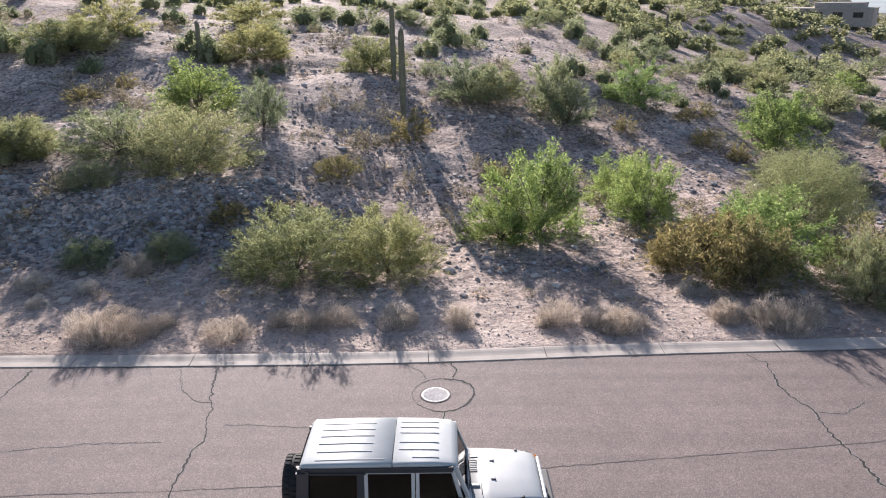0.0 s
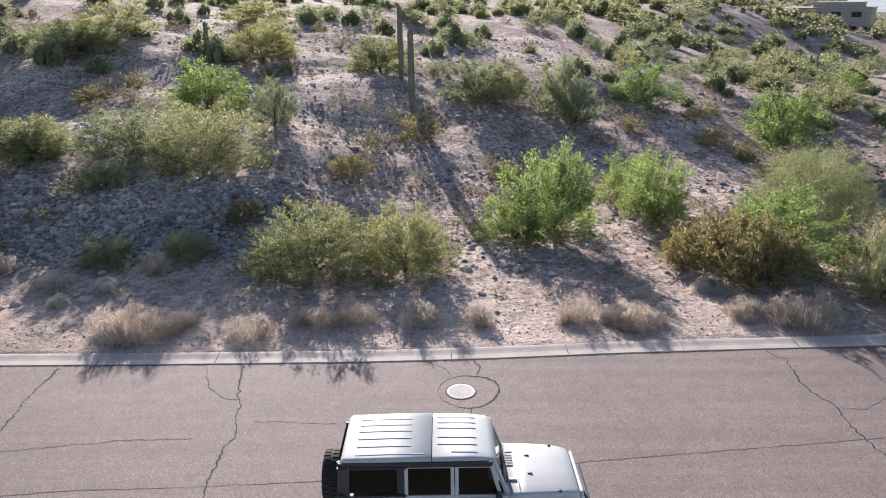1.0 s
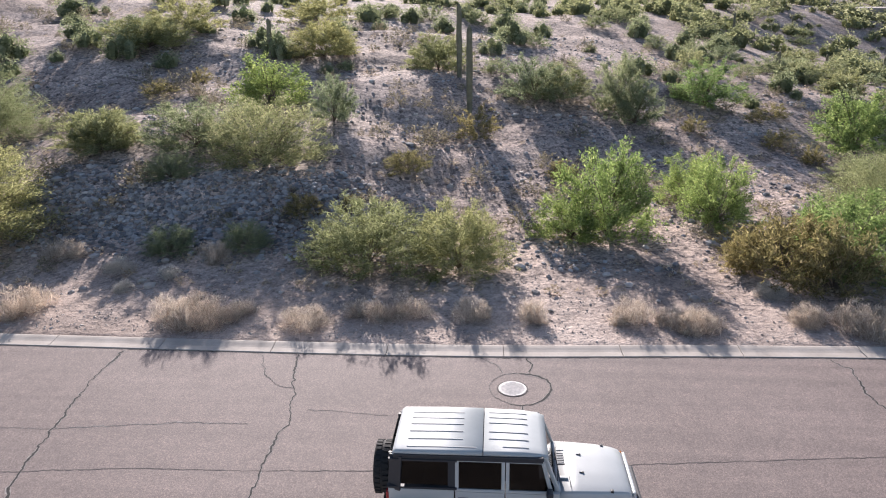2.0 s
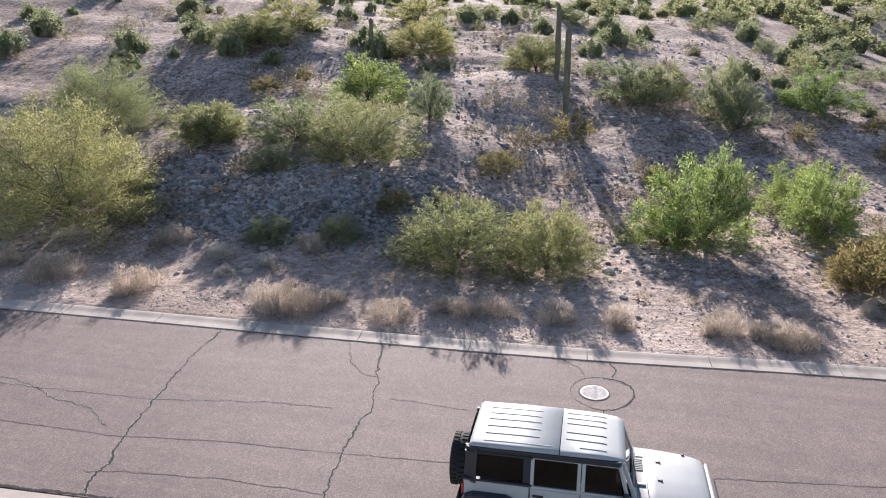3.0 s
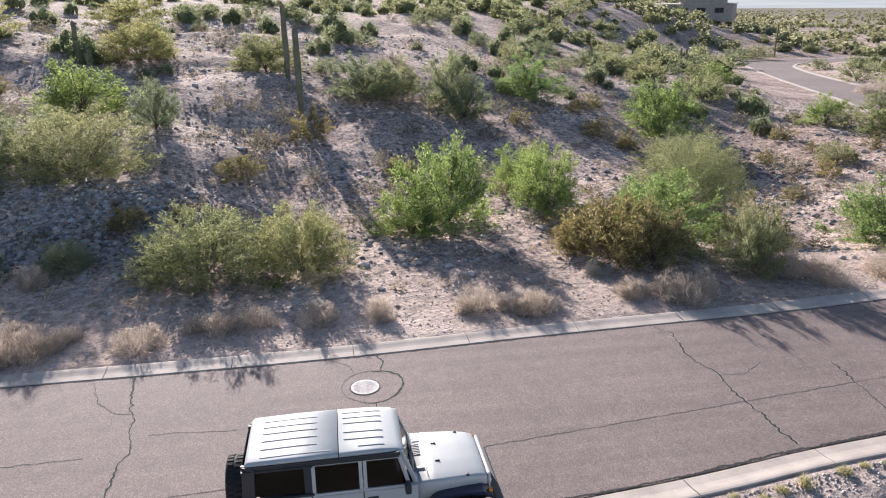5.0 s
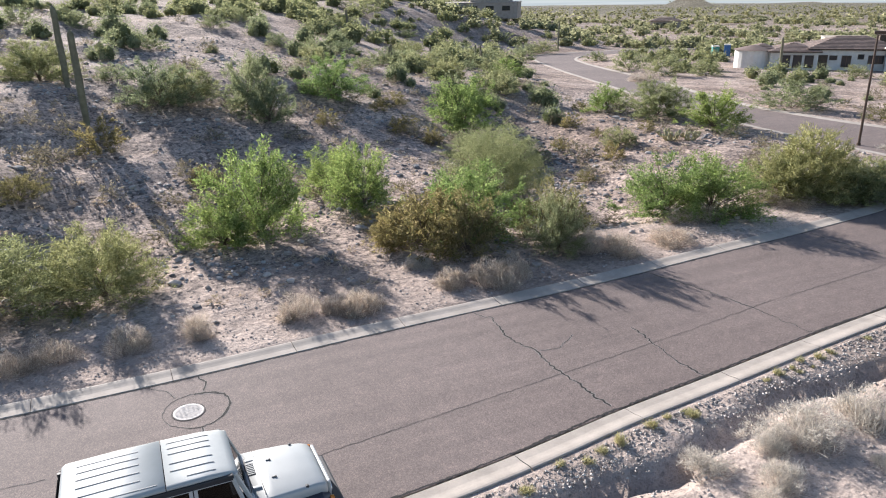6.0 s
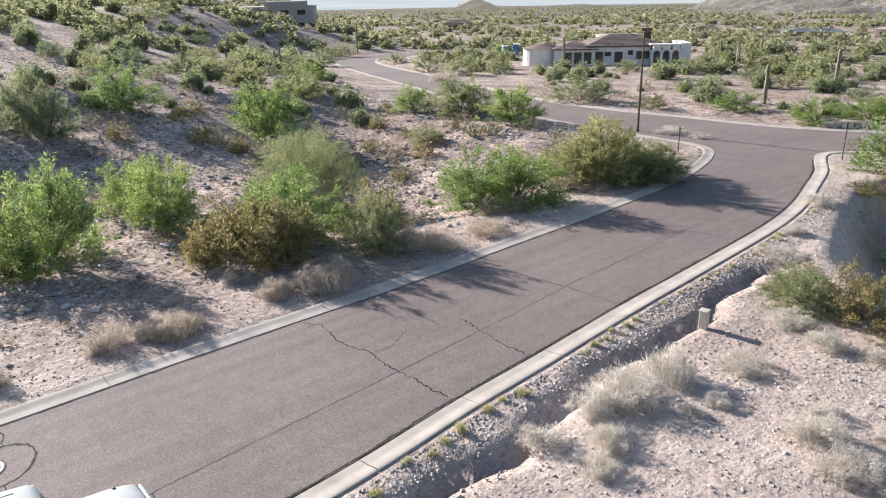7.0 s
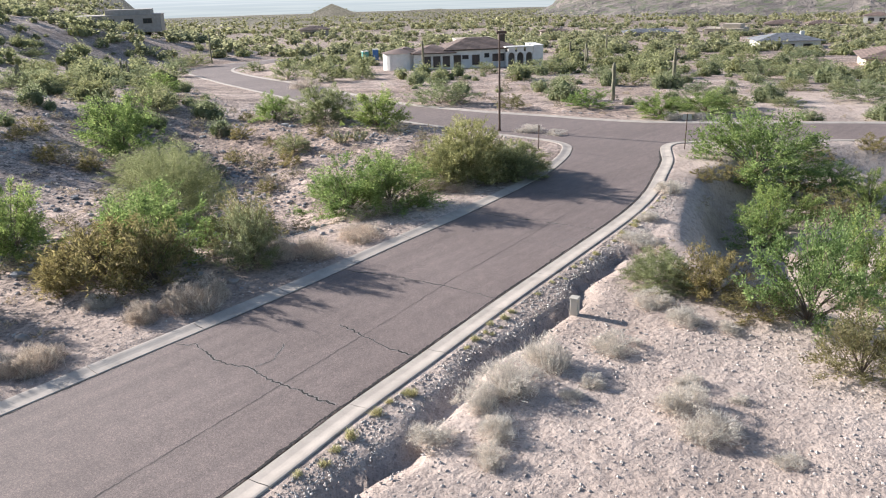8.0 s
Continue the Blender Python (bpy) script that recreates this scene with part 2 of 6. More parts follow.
# ---------------------------------------------------------------- shape of the land
def softplus(v, k):
    return k * np.logaddexp(0.0, v / k)


def smooth(v, a, b):
    s = np.clip((v - a) / (b - a), 0.0, 1.0)
    return s * s * (3 - 2 * s)


FAR_KERB = [(-60, 15.8), (-30, 16.0), (-15, 16.15), (-5, 16.22), (0, 16.36), (5, 16.7), (12, 17.05), (17, 17.5), (20.4, 17.78), (24.7, 18.25), (29, 18.95), (31.6, 19.7), (33.6, 20.5), (35.2, 21.5), (35.9, 23.0), (35.9, 26.0),
            (36.0, 30.0), (36.4, 36.0), (38.5, 46.0), (42.5, 56.0), (48.0, 70.0), (53.5, 84.0), (60.0, 100.0), (65.5, 113.0), (71.0, 123.0), (80.0, 128.5), (95.0, 131.0), (125.0, 136.0)]
NEAR_KERB = [(-60, 8.8), (-30, 8.8), (-10, 9.12), (0, 9.95), (5.3, 10.48), (8.7, 11.02), (11.4, 11.35), (15.5, 11.9), (20, 12.4), (25.1, 13.02), (28.5, 13.75), (31.5, 14.72), (34.4, 15.73), (36.4, 16.75),
             (37.8, 17.35), (39.0, 17.3), (40.2, 16.3), (42.0, 13.9), (46.7, 7.6), (52.5, -2.0), (70.0, -30.0)]
CROSS_KERB = [(75.0, -27.0), (57.5, 1.0), (51.6, 9.8), (46.9, 16.7), (43.9, 22.3), (42.9, 28.9), (42.3, 34.4), (42.9, 41.7), (46.3, 51.0), (49.5, 58.0), (54.9, 70.2), (60.0, 83.8), (66.4, 99.9), (72.3, 111.7), (80.0, 119.5), (95.0, 123.0), (125.0, 128.0)]


def dense(points, step=0.5):
    """A Catmull-Rom curve through the points, cut at even steps."""
    p = [np.array(q, float) for q in points]
    p = [2 * p[0] - p[1]] + p + [2 * p[-1] - p[-2]]
    out = []
    for a, b, c, d in zip(p, p[1:], p[2:], p[3:]):
        n = max(2, int(np.linalg.norm(c - b) / 0.1))
        for i in range(n):
            s = i / n
            out.append(0.5 * (2 * b + (c - a) * s + (2 * a - 5 * b + 4 * c - d) * s * s + (3 * b - a - 3 * c + d) * s ** 3))
    out.append(p[-2])
    out = np.array(out)
    run = np.concatenate([[0], np.cumsum(np.linalg.norm(np.diff(out, axis=0), axis=1))])
    at = np.arange(0, run[-1], step)
    return np.stack([np.interp(at, run, out[:, 0]), np.interp(at, run, out[:, 1])], 1)


LINE_FAR, LINE_NEAR, LINE_CROSS = dense(FAR_KERB), dense(NEAR_KERB), dense(CROSS_KERB)
ROAD_RING = np.concatenate([LINE_FAR, LINE_CROSS[::-1], LINE_NEAR[::-1]])


def side_of(line, x, y):
    """Distance to a line of points, and the nearest point's index."""
    best = np.full(np.shape(x), 1e9)
    for a, b in zip(line[:-1], line[1:]):
        d = b - a
        s = np.clip(((x - a[0]) * d[0] + (y - a[1]) * d[1]) / (d @ d), 0, 1)
        best = np.minimum(best, np.hypot(x - a[0] - s * d[0], y - a[1] - s * d[1]))
    return best


WASH = np.array([(46, 4), (38, 9.0), (33.5, 10.6), (29, 9.4), (25, 7.6), (22.6, 5.4), (24.0, 1.5), (29, -4)], float)


def in_road(x, y):
    inside = np.zeros(np.shape(x), bool)
    for a, b in zip(ROAD_RING, np.roll(ROAD_RING, -1, 0)):
        cross = (a[1] > y) != (b[1] > y)
        inside ^= cross & (x < (b[0] - a[0]) * (y - a[1]) / (b[1] - a[1] + 1e-12) + a[0])
    return inside


def valley(r):
    return 0.055 * softplus(r - 54.0, 5.0) - 0.03 * softplus(r - 130.0, 20.0)


def road_height(x, y):
    """The level of the carriageway, which falls a little along the side street."""
    return -valley(np.hypot(x, y))


def waves(x, y, size, seed):
    """Gentle unevenness from a few crossed waves."""
    total = 0.0
    for i in range(5):
        a = seed * 1.7 + i * 2.399
        k = 6.283 / size * (0.7 + 0.23 * i)
        total = total + np.sin(k * (x * math.cos(a) + y * math.sin(a)) + seed * (i + 1.3)) / (1 + 0.4 * i)
    return total / 2.6


def land(x, y):
    """Height of the ground beside the road."""
    x, y = np.asarray(x, float), np.asarray(y, float)
    r = np.hypot(x, y)
    s = np.maximum(0.0, y - 26.0 - 0.68 * np.maximum(x, -4.0) - 0.2 * np.minimum(x + 4.0, 0.0))
    left = -0.891 * x + 0.454 * y
    z = 6.2 * s * s / (s * s + 400.0) * smooth(left, -34.0, 6.0)
    # worn terraces: faces that turn away from the sun, with lit crests between them
    z = z + (0.13 * np.sin(0.74 * (s + 3.4 * waves(x, y, 15.0, 6))) + 0.12 * waves(x, y, 11.0, 12)) * (0.25 + 0.75 * smooth(-x, -5.0, 6.0)) * smooth(s, 4.0, 9.0) * (1 - smooth(s, 40.0, 62.0)) * smooth(left, -22.0, 2.0)
    z = z + 0.12 * softplus(left - 45.0, 8.0) * smooth(y, 20, 60)
    z = np.minimum(z, 60 + 0 * z)
    # the steep rocky bank at the foot of the slope, and a hump above it
    bank = 0.3 * smooth(y, 19.5, 23.5) + 1.1 * smooth(y, 23.8, 27.2) * (1 - 0.8 * smooth(y, 29.5, 42.0)) * (1 - smooth(-x, 17, 23))
    z = z + bank * smooth(-x, 2.5, 8.0) + 1.7 * np.exp(-((x + 25) / 8.0) ** 2 - ((y - 51) / 6.5) ** 2)
    # the wash between the hill and the side street, and the one across the road
    z = z - 1.1 * np.exp(-((x - 19 - 0.25 * (y - 28)) / 5.0) ** 2) * smooth(y, 20.5, 25) * (1 - smooth(y, 36, 50))
    dw = side_of(WASH, x, y)
    outer = smooth(0.425 * (x - 22) - 0.905 * (y - 5.2), -1.0, 1.5) * smooth(x, 20.0, 24.5)
    z = z - 1.9 * (1 - smooth(dw, 0.7, 2.9)) * (1 - outer) - 1.5 * (1 - smooth(dw, 0.8, 16.0)) * outer
    # the broad valley beyond
    fall = 1 - smooth(left, -6.0, 30.0)
    z = z - fall * valley(r)
    # hills and mountains
    for az, dist, high, wide in ((40.8, 1500, 24, 45), (47.5, 2100, 16, 75)):
        cx, cy = dist * math.sin(radians(az)), dist * math.cos(radians(az))
        d = np.hypot(x - cx, y - cy) / wide
        z = z + high * np.exp(-d * d * 1.3) * (1 + 0.22 * waves(x, y, wide * 0.5, az))
    rough = smooth(r, 90, 400)
    z = z + 0.06 * waves(x, y, 4.1, 2) + (0.035 * waves(x, y, 1.1, 7) + 0.04 * waves(x, y, 2.3, 9)) * smooth(y, 20, 27) * (1 - smooth(r, 70, 90)) + 0.16 * waves(x, y, 8.3, 5) * smooth(s, 0, 15) + 0.5 * waves(x, y, 23, 3) * smooth(s, 5, 40) + rough * 1.5 * waves(x, y, 90, 4)
    return z


def height(x, y):
    """The ground's level anywhere: the land, cut by the road, its verges and the ditch."""
    x, y = np.atleast_1d(np.asarray(x, float)), np.atleast_1d(np.asarray(y, float))
    z = land(x, y)
    near = (x > -70) & (x < 135) & (y > -45) & (y < 190)
    xs, ys = x[near], y[near]
    d_far, d_near, d_cross = side_of(LINE_FAR[::2], xs, ys), side_of(LINE_NEAR[::2], xs, ys), side_of(LINE_CROSS[::2], xs, ys)
    d = np.minimum(np.minimum(d_far, d_near), d_cross)
    inside = in_road(xs, ys)
    base = road_height(xs, ys)
    verge = 1 - smooth(d, 0.7, 3.6)
    zz = z[near] * (1 - verge) + (base + 0.02) * verge
    # low open ground beside the falling side street
    low = np.minimum(zz, base + 0.03 + 0.10 * np.maximum(0.0, d - 1.5))
    open_ground = (1 - smooth(d, 9.0, 42.0)) * smooth(ys, 46, 60) * (1 - smooth(ys, 125, 188))
    zz = zz * (1 - open_ground) + low * open_ground
    # the eroded ditch along the near kerb: a stony apron that dips to a small cut bank
    where = smooth(xs, 1.5, 6.0) * (1 - smooth(xs, 20.5, 25.0)) * (ys < 18) * (d_near < d_far)
    cut = 1.88 + 0.22 * np.sin(xs * 0.9) + 0.12 * np.sin(xs * 2.3 + 1)
    zz = zz - (0.04 * where * smooth(d_near, 0.75, 1.3) + 0.36 * where * smooth(d_near, cut - 0.38, cut - 0.14)) * (1 - smooth(d_near, cut - 0.02, cut + 0.32))
    zz = np.where(inside | (d < 0.36), base - 0.12, zz)
    z = z.copy()
    z[near] = zz
    return z


def ground(x, y):
    return float(height(x, y)[0])

# ---------------------------------------------------------------- mesh helpers
def mesh_object(name, verts, faces, material, parent=None, label="", soft=False):
    me = bpy.data.meshes.new(name)
    me.from_pydata([tuple(v) for v in verts], [], [tuple(int(i) for i in f) for f in faces])
    if soft:
        me.polygons.foreach_set("use_smooth", [True] * len(me.polygons))
    me.materials.append(material)
    ob = new(name, me)
    if parent:
        ob.parent = parent
    if label:
        ob["label"] = label
    return ob


def part(name, bm, material, parent=None, label="", soft=False):
    me = bpy.data.meshes.new(name)
    bm.to_mesh(me)
    bm.free()
    if soft:
        me.polygons.foreach_set("use_smooth", [True] * len(me.polygons))
    me.materials.append(material)
    ob = new(name, me)
    if parent:
        ob.parent = parent
    if label:
        ob["label"] = label
    return ob


def box(bm, centre, size, bevel=0.0, turn=None):
    m = Matrix.Translation(centre) @ (turn or Matrix()) @ Matrix.Diagonal((*size, 1))
    made = bmesh.ops.create_cube(bm, size=1.0, matrix=m)["verts"]
    if bevel:
        edges = list({e for v in made for e in v.link_edges})
        bmesh.ops.bevel(bm, geom=edges, offset=bevel, segments=2, affect="EDGES", profile=0.6)
    return bm


def block(centre, size, bevel=0.0, turn=None):
    return box(bmesh.new(), centre, size, bevel, turn)


def rod(bm, a, b, r1, r2=None, sides=10):
    a, b = Vector(a), Vector(b)
    turn = (b - a).to_track_quat("Z", "Y").to_matrix().to_4x4()
    bmesh.ops.create_cone(bm, cap_ends=True, segments=sides, radius1=r1, radius2=r1 if r2 is None else r2, depth=(b - a).length, matrix=Matrix.Translation((a + b) / 2) @ turn)
    return bm


def loft(rings, close=True):
    """A skin over rings of equal length, capped at both ends."""
    bm = bmesh.new()
    rows = [[bm.verts.new(p) for p in ring] for ring in rings]
    for a, b in zip(rows, rows[1:]):
        for i in range(len(a)):
            j = (i + 1) % len(a)
            bm.faces.new((a[i], a[j], b[j], b[i]))
    if close:
        bm.faces.new(rows[0][::-1])
        bm.faces.new(rows[-1])
    bmesh.ops.recalc_face_normals(bm, faces=bm.faces)
    return bm


def prism(outline, depth, axis="y"):
    """A flat outline with thickness. The outline lies in x-z for axis y, in y-z for axis x, in x-y for axis z."""
    def at(p, d):
        return {"y": (p[0], d, p[1]), "x": (d, p[0], p[1]), "z": (p[0], p[1], d)}[axis]
    return loft([[at(p, depth[0]) for p in outline], [at(p, depth[1]) for p in outline]])


# ---------------------------------------------------------------- ground and road
def spaced(lo, hi, step, reach, growth):
    mid = list(np.arange(lo, hi + 1e-6, step))
    up, down, s = [hi], [lo], step
    while up[-1] < reach:
        s *= growth
        up.append(up[-1] + s), down.append(down[-1] - s)
    return np.array(down[:0:-1] + mid + up[1:])


gx, gy = spaced(-26, 50, 0.33, 4200, 1.075), spaced(0, 62, 0.33, 4200, 1.075)
GX, GY = np.meshgrid(gx, gy)
GZ = height(GX.ravel(), GY.ravel())
nx, ny = len(gx), len(gy)
idx = np.arange(nx * ny).reshape(ny, nx)
quads = np.stack([idx[:-1, :-1], idx[:-1, 1:], idx[1:, 1:], idx[1:, :-1]], -1).reshape(-1, 4)
soil = mesh_object("ground", np.stack([GX.ravel(), GY.ravel(), GZ], 1).tolist(), quads.tolist(), GRAVEL, soft=True)
tagged(soil, "pale pinkish desert gravel slope with scattered stones", "ground", kind="structure")


def ribbon(line, offsets, lift):
    """Verts and faces of a band that runs along a line, with a cross-section of (offset to the left, height)."""
    t = np.gradient(line, axis=0)
    t = t / np.linalg.norm(t, axis=1)[:, None]
    side = np.stack([-t[:, 1], t[:, 0]], 1)
    verts, k = [], len(offsets)
    for (p, s) in zip(line, side):
        for o, h in offsets:
            q = p + s * o
            verts.append((q[0], q[1], h + lift(q[0], q[1])))
    faces = [(i * k + j, i * k + j + 1, (i + 1) * k + j + 1, (i + 1) * k + j) for i in range(len(line) - 1) for j in range(k - 1)]
    return verts, faces


def level(x, y):
    return float(road_height(x, y))


# the carriageway: one sheet inside the three kerb lines
bm = bmesh.new()
ring = [bm.verts.new((p[0], p[1], 0)) for p in ROAD_RING[::2]]
bm.faces.new(ring)
bmesh.ops.triangulate(bm, faces=bm.faces)
for axis, values in (((1, 0, 0), np.arange(-60, 126, 4.0)), ((0, 1, 0), np.arange(-32, 138, 4.0))):
    for v in values:
        bmesh.ops.bisect_plane(bm, geom=bm.verts[:] + bm.edges[:] + bm.faces[:], plane_co=Vector(axis) * v, plane_no=axis)
for v in bm.verts:
    v.co.z = level(v.co.x, v.co.y)
bmesh.ops.recalc_face_normals(bm, faces=bm.faces)
road = part("road", bm, ASPHALT)
if road.data.polygons[0].normal.z < 0:
    road.data.flip_normals()
tagged(road, "worn brownish grey asphalt street with open cracks", "road", kind="structure")


def kerb(name, line, left, piece, label):
    """A rolled concrete kerb in cast lengths, on the outer side of a line of the road's edge."""
    home = new(name)
    tagged(home, label, "kerb", kind="structure")
    section = [(0.035, -0.10), (0.035, 0.0), (0.05, 0.012), (0.27, 0.018), (0.36, 0.03), (0.45, 0.046), (0.53, 0.055), (0.58, 0.052), (0.60, 0.04), (0.60, -0.1)]
    section = [(o * left, h) for o, h in section]
    n = int(piece / 0.5)
    i = 0
    while i < len(line) - 2:
        cut = line[i:i + n + 1].copy()
        if len(cut) < 2:
            break
        d = (cut[-1] - cut[-2])
        cut[-1] = cut[-1] - d / np.linalg.norm(d) * 0.018
        v, f = ribbon(cut, section, level)
        k = len(section)
        f = f + [tuple(range(k)), tuple(range(len(v) - k, len(v)))[::-1]]
        if left > 0:
            f = [q[::-1] for q in f]
        mesh_object("kerb_section", v, f, CONCRETE, home)
        i += n
    return home


kerb("kerb_far", LINE_FAR, 1, 3.0, "pale rolled concrete kerb along the foot of the slope")
kerb("kerb_near", LINE_NEAR, -1, 3.0, "pale flat concrete kerb beside an eroded ditch")
kerb("kerb_cross", LINE_CROSS, -1, 3.0, "pale concrete kerb along the side street")


def mountain(name, label, ridge, seed):
    """A bare rocky range: humps of (azimuth, distance, height, half-width) over a patch of the land."""
    azs, ds = np.linspace(min(r[0] for r in ridge) - 18, max(r[0] for r in ridge) + 18, 260), np.linspace(min(r[1] for r in ridge) - 700, max(r[1] for r in ridge) + 700, 120)
    A, D = np.meshgrid(np.radians(azs), ds)
    x, y = (D * np.sin(A)).ravel(), (D * np.cos(A)).ravel()
    lift = np.zeros(len(x))
    for az, dist, high, wide in ridge:
        q = np.hypot(x - dist * math.sin(radians(az)), y - dist * math.cos(radians(az))) / wide
        lift += high * np.exp(-q * q * 1.4) * (1 + 0.22 * waves(x, y, wide * 0.55, seed + az) - 0.34 * np.abs(waves(x, y, wide * 0.5, seed + 5)) - 0.22 * np.abs(waves(x, y, wide * 0.2, seed)) + 0.06 * waves(x, y, 40, seed))
    z = land(x, y) - 4 + lift
    k = np.arange(len(x)).reshape(120, 260)
    q = np.stack([k[:-1, :-1], k[:-1, 1:], k[1:, 1:], k[1:, :-1]], -1).reshape(-1, 4)
    return tagged(mesh_object(name, np.stack([x, y, z], 1).tolist(), q.tolist(), ROCK, soft=True), label, "mountain", kind="structure")


mountain("mountain", "bare brown rocky mountain across the valley", [(60.0, 980, 52, 44), (64.5, 960, 85, 84), (70, 950, 120, 120), (77, 900, 150, 190), (87, 900, 180, 270)], 3)

# the hazy distance: a ring of low sky far behind everything
R, N = 4100.0, 96
v = [(R * math.sin(6.2832 * i / N), R * math.cos(6.2832 * i / N), z) for z in (-330.0, 320.0) for i in range(N)]
f = [(i, (i + 1) % N, N + (i + 1) % N, N + i) for i in range(N)]
tagged(mesh_object("backdrop", v, f, HAZE), "pale bright haze over the distant valley", "backdrop", kind="structure").visible_shadow = False

# ---------------------------------------------------------------- where the plants stand: x, y, width, height
PALO_PLACES = [
    (-20.4, 23.4, 7.2, 4.6), (-25.1, 32.63, 5.62, 3.41), (-17.65, 29.83, 3.12, 1.7), (-4.6, 22.5, 3.9, 2.5), (-1.6, 22.7, 3.2, 2.3), (15.0, 29.2, 5.0, 3.4),
    (25.7, 21.3, 4.0, 2.9), (24.7, 21.8, 3.2, 2.1), (27.5, 20.3, 3.8, 1.6), (33.2, 40.5, 3.9, 2.5), (19.3, 8.7, 2.2, 1.2), (-23.0, 46.2, 4.8, 2.0),
    (-22.2, 50.8, 4.8, 2.5), (-12.2, 48.4, 4.8, 2.4), (-4.7, 48.6, 3.8, 2.4), (-16.6, 64.3, 6.8, 2.2), (24.45, 63.42, 5.57, 1.49), (23.81, 55.35, 3.17, 1.69),
    (27.8, 54.9, 4.6, 1.8),
]
CREO_PLACES_A = [
    (17.5, 36.7, 3.6, 1.7), (20.1, 35.9, 3.1, 1.5), (26.2, 35.1, 2.2, 1.1), (-23.36, 46.62, 4.97, 1.79), (-17.86, 31.73, 1.62, 0.95), (1.5, 44.0, 4.0, 2.7),
    (-13.58, 30.4, 4.09, 2.19), (-10.04, 28.97, 4.68, 2.87), (3.08, 45.13, 3.98, 2.29), (6.3, 43.9, 3.6, 3.2), (7.06, 42.05, 2.88, 2.49), (23.91, 54.96, 3.08, 1.98),
    (26.4, 51.6, 3.8, 2.2), (-8.54, 34.96, 2.75, 2.36), (-17.52, 29.39, 2.45, 1.79), (44.9, 39.8, 5.5, 2.2), (27.6, 19.8, 2.7, 1.2), (12.7, 20.0, 2.0, 2.1),
    (39.8, 132.0, 8.6, 3.2), (-13.39, 27.17, 2.09, 1.14),
]
CREO_PLACES_B = [
    (-9.0, 23.2, 1.7, 1.0), (-11.6, 22.8, 1.8, 1.0),
]
CREO_PLACES = CREO_PLACES_A + CREO_PLACES_B
GREEN_PLACES = [
    (36.9, 11.8, 5.7, 3.7), (2.35, 25.9, 3.13, 2.02), (3.75, 26.3, 3.78, 3.61), (7.8, 31.3, 2.7, 2.2), (8.1, 27.8, 3.2, 2.8), (-12.4, 37.2, 4.3, 2.7), (11.0, 23.3, 4.1, 2.7), (19.3, 22.5, 3.8, 2.6),
    (20.5, 21.3, 3.8, 2.5), (33.4, 35.3, 3.6, 2.5), (31.9, 44.6, 3.1, 2.0), (12.2, 47.4, 4.5, 2.8), (19.6, 42.9, 4.5, 3.5), (48.9, 28.5, 3.8, 1.5),
    (47.0, 21.8, 3.8, 1.6), (50.6, 20.0, 3.9, 1.6), (33.9, 64.3, 3.3, 2.0),
]
OLIVE_PLACES = [
    (17.0, 2.7, 2.4, 1.6), (19.6, 7.2, 1.9, 1.5), (19.0, 5.6, 2.0, 0.8), (8.6, 24.3, 2.7, 1.2), (9.9, 24.2, 2.3, 1.5), (11.2, 23.5, 2.0, 1.1),
    (36.8, 9.9, 3.3, 1.3), (34.2, 7.3, 3.3, 1.3), (8.8, 22.4, 3.3, 2.2), (9.9, 21.3, 2.7, 2.5), (7.6, 22.7, 1.2, 1.5), (-7.64, 25.48, 1.57, 0.88),
    (-1.7, 37.2, 2.8, 1.8), (2.5, 33.3, 1.7, 1.0), (-4.4, 30.9, 1.96, 1.08), (13.3, 21.0, 2.4, 2.5), (45.1, 32.8, 2.4, 1.1),
]
DRY_PLACES_A = [
    (-9.3, 17.8, 1.5, 1.15), (-8.2, 17.7, 1.3, 0.95), (-8.9, 18.5, 1.5, 0.9), (-7.6, 18.3, 1.1, 0.7), (-14.0, 18.31, 1.65, 1.07), (-17.56, 18.85, 2.11, 1.04), (-15.0, 22.22, 1.33, 0.86), (-19.94, 19.55, 1.02, 0.94), (-5.47, 17.96, 1.49, 0.79),
    (-3.93, 18.51, 1.42, 0.75), (-2.72, 18.71, 1.37, 0.76), (-0.87, 18.69, 1.28, 0.86), (0.81, 18.62, 1.06, 0.83), (3.52, 18.75, 1.33, 0.92), (4.48, 18.6, 0.93, 0.71),
    (5.26, 18.65, 1.15, 0.68), (-9.76, 22.37, 1.24, 0.84), (8.17, 18.73, 1.02, 0.74), (9.77, 18.54, 1.51, 0.93), (9.23, 18.64, 1.18, 0.93), (10.2, 18.7, 1.22, 0.96),
    (24.11, 20.94, 2.5, 0.75), (19.05, 21.17, 1.89, 0.57),
]
DRY_PLACES_B = [
    (19.85, 20.67, 1.44, 0.73), (14.64, 19.07, 1.8, 0.76), (16.95, 19.26, 1.93, 0.6), (5.01, 18.22, 1.28, 0.83), (8.24, 19.05, 0.99, 0.67), (51.66, 65.8, 3.9, 1.72),
    (13.46, 19.93, 1.62, 1.14),
]
DRY_PLACES = DRY_PLACES_A + DRY_PLACES_B
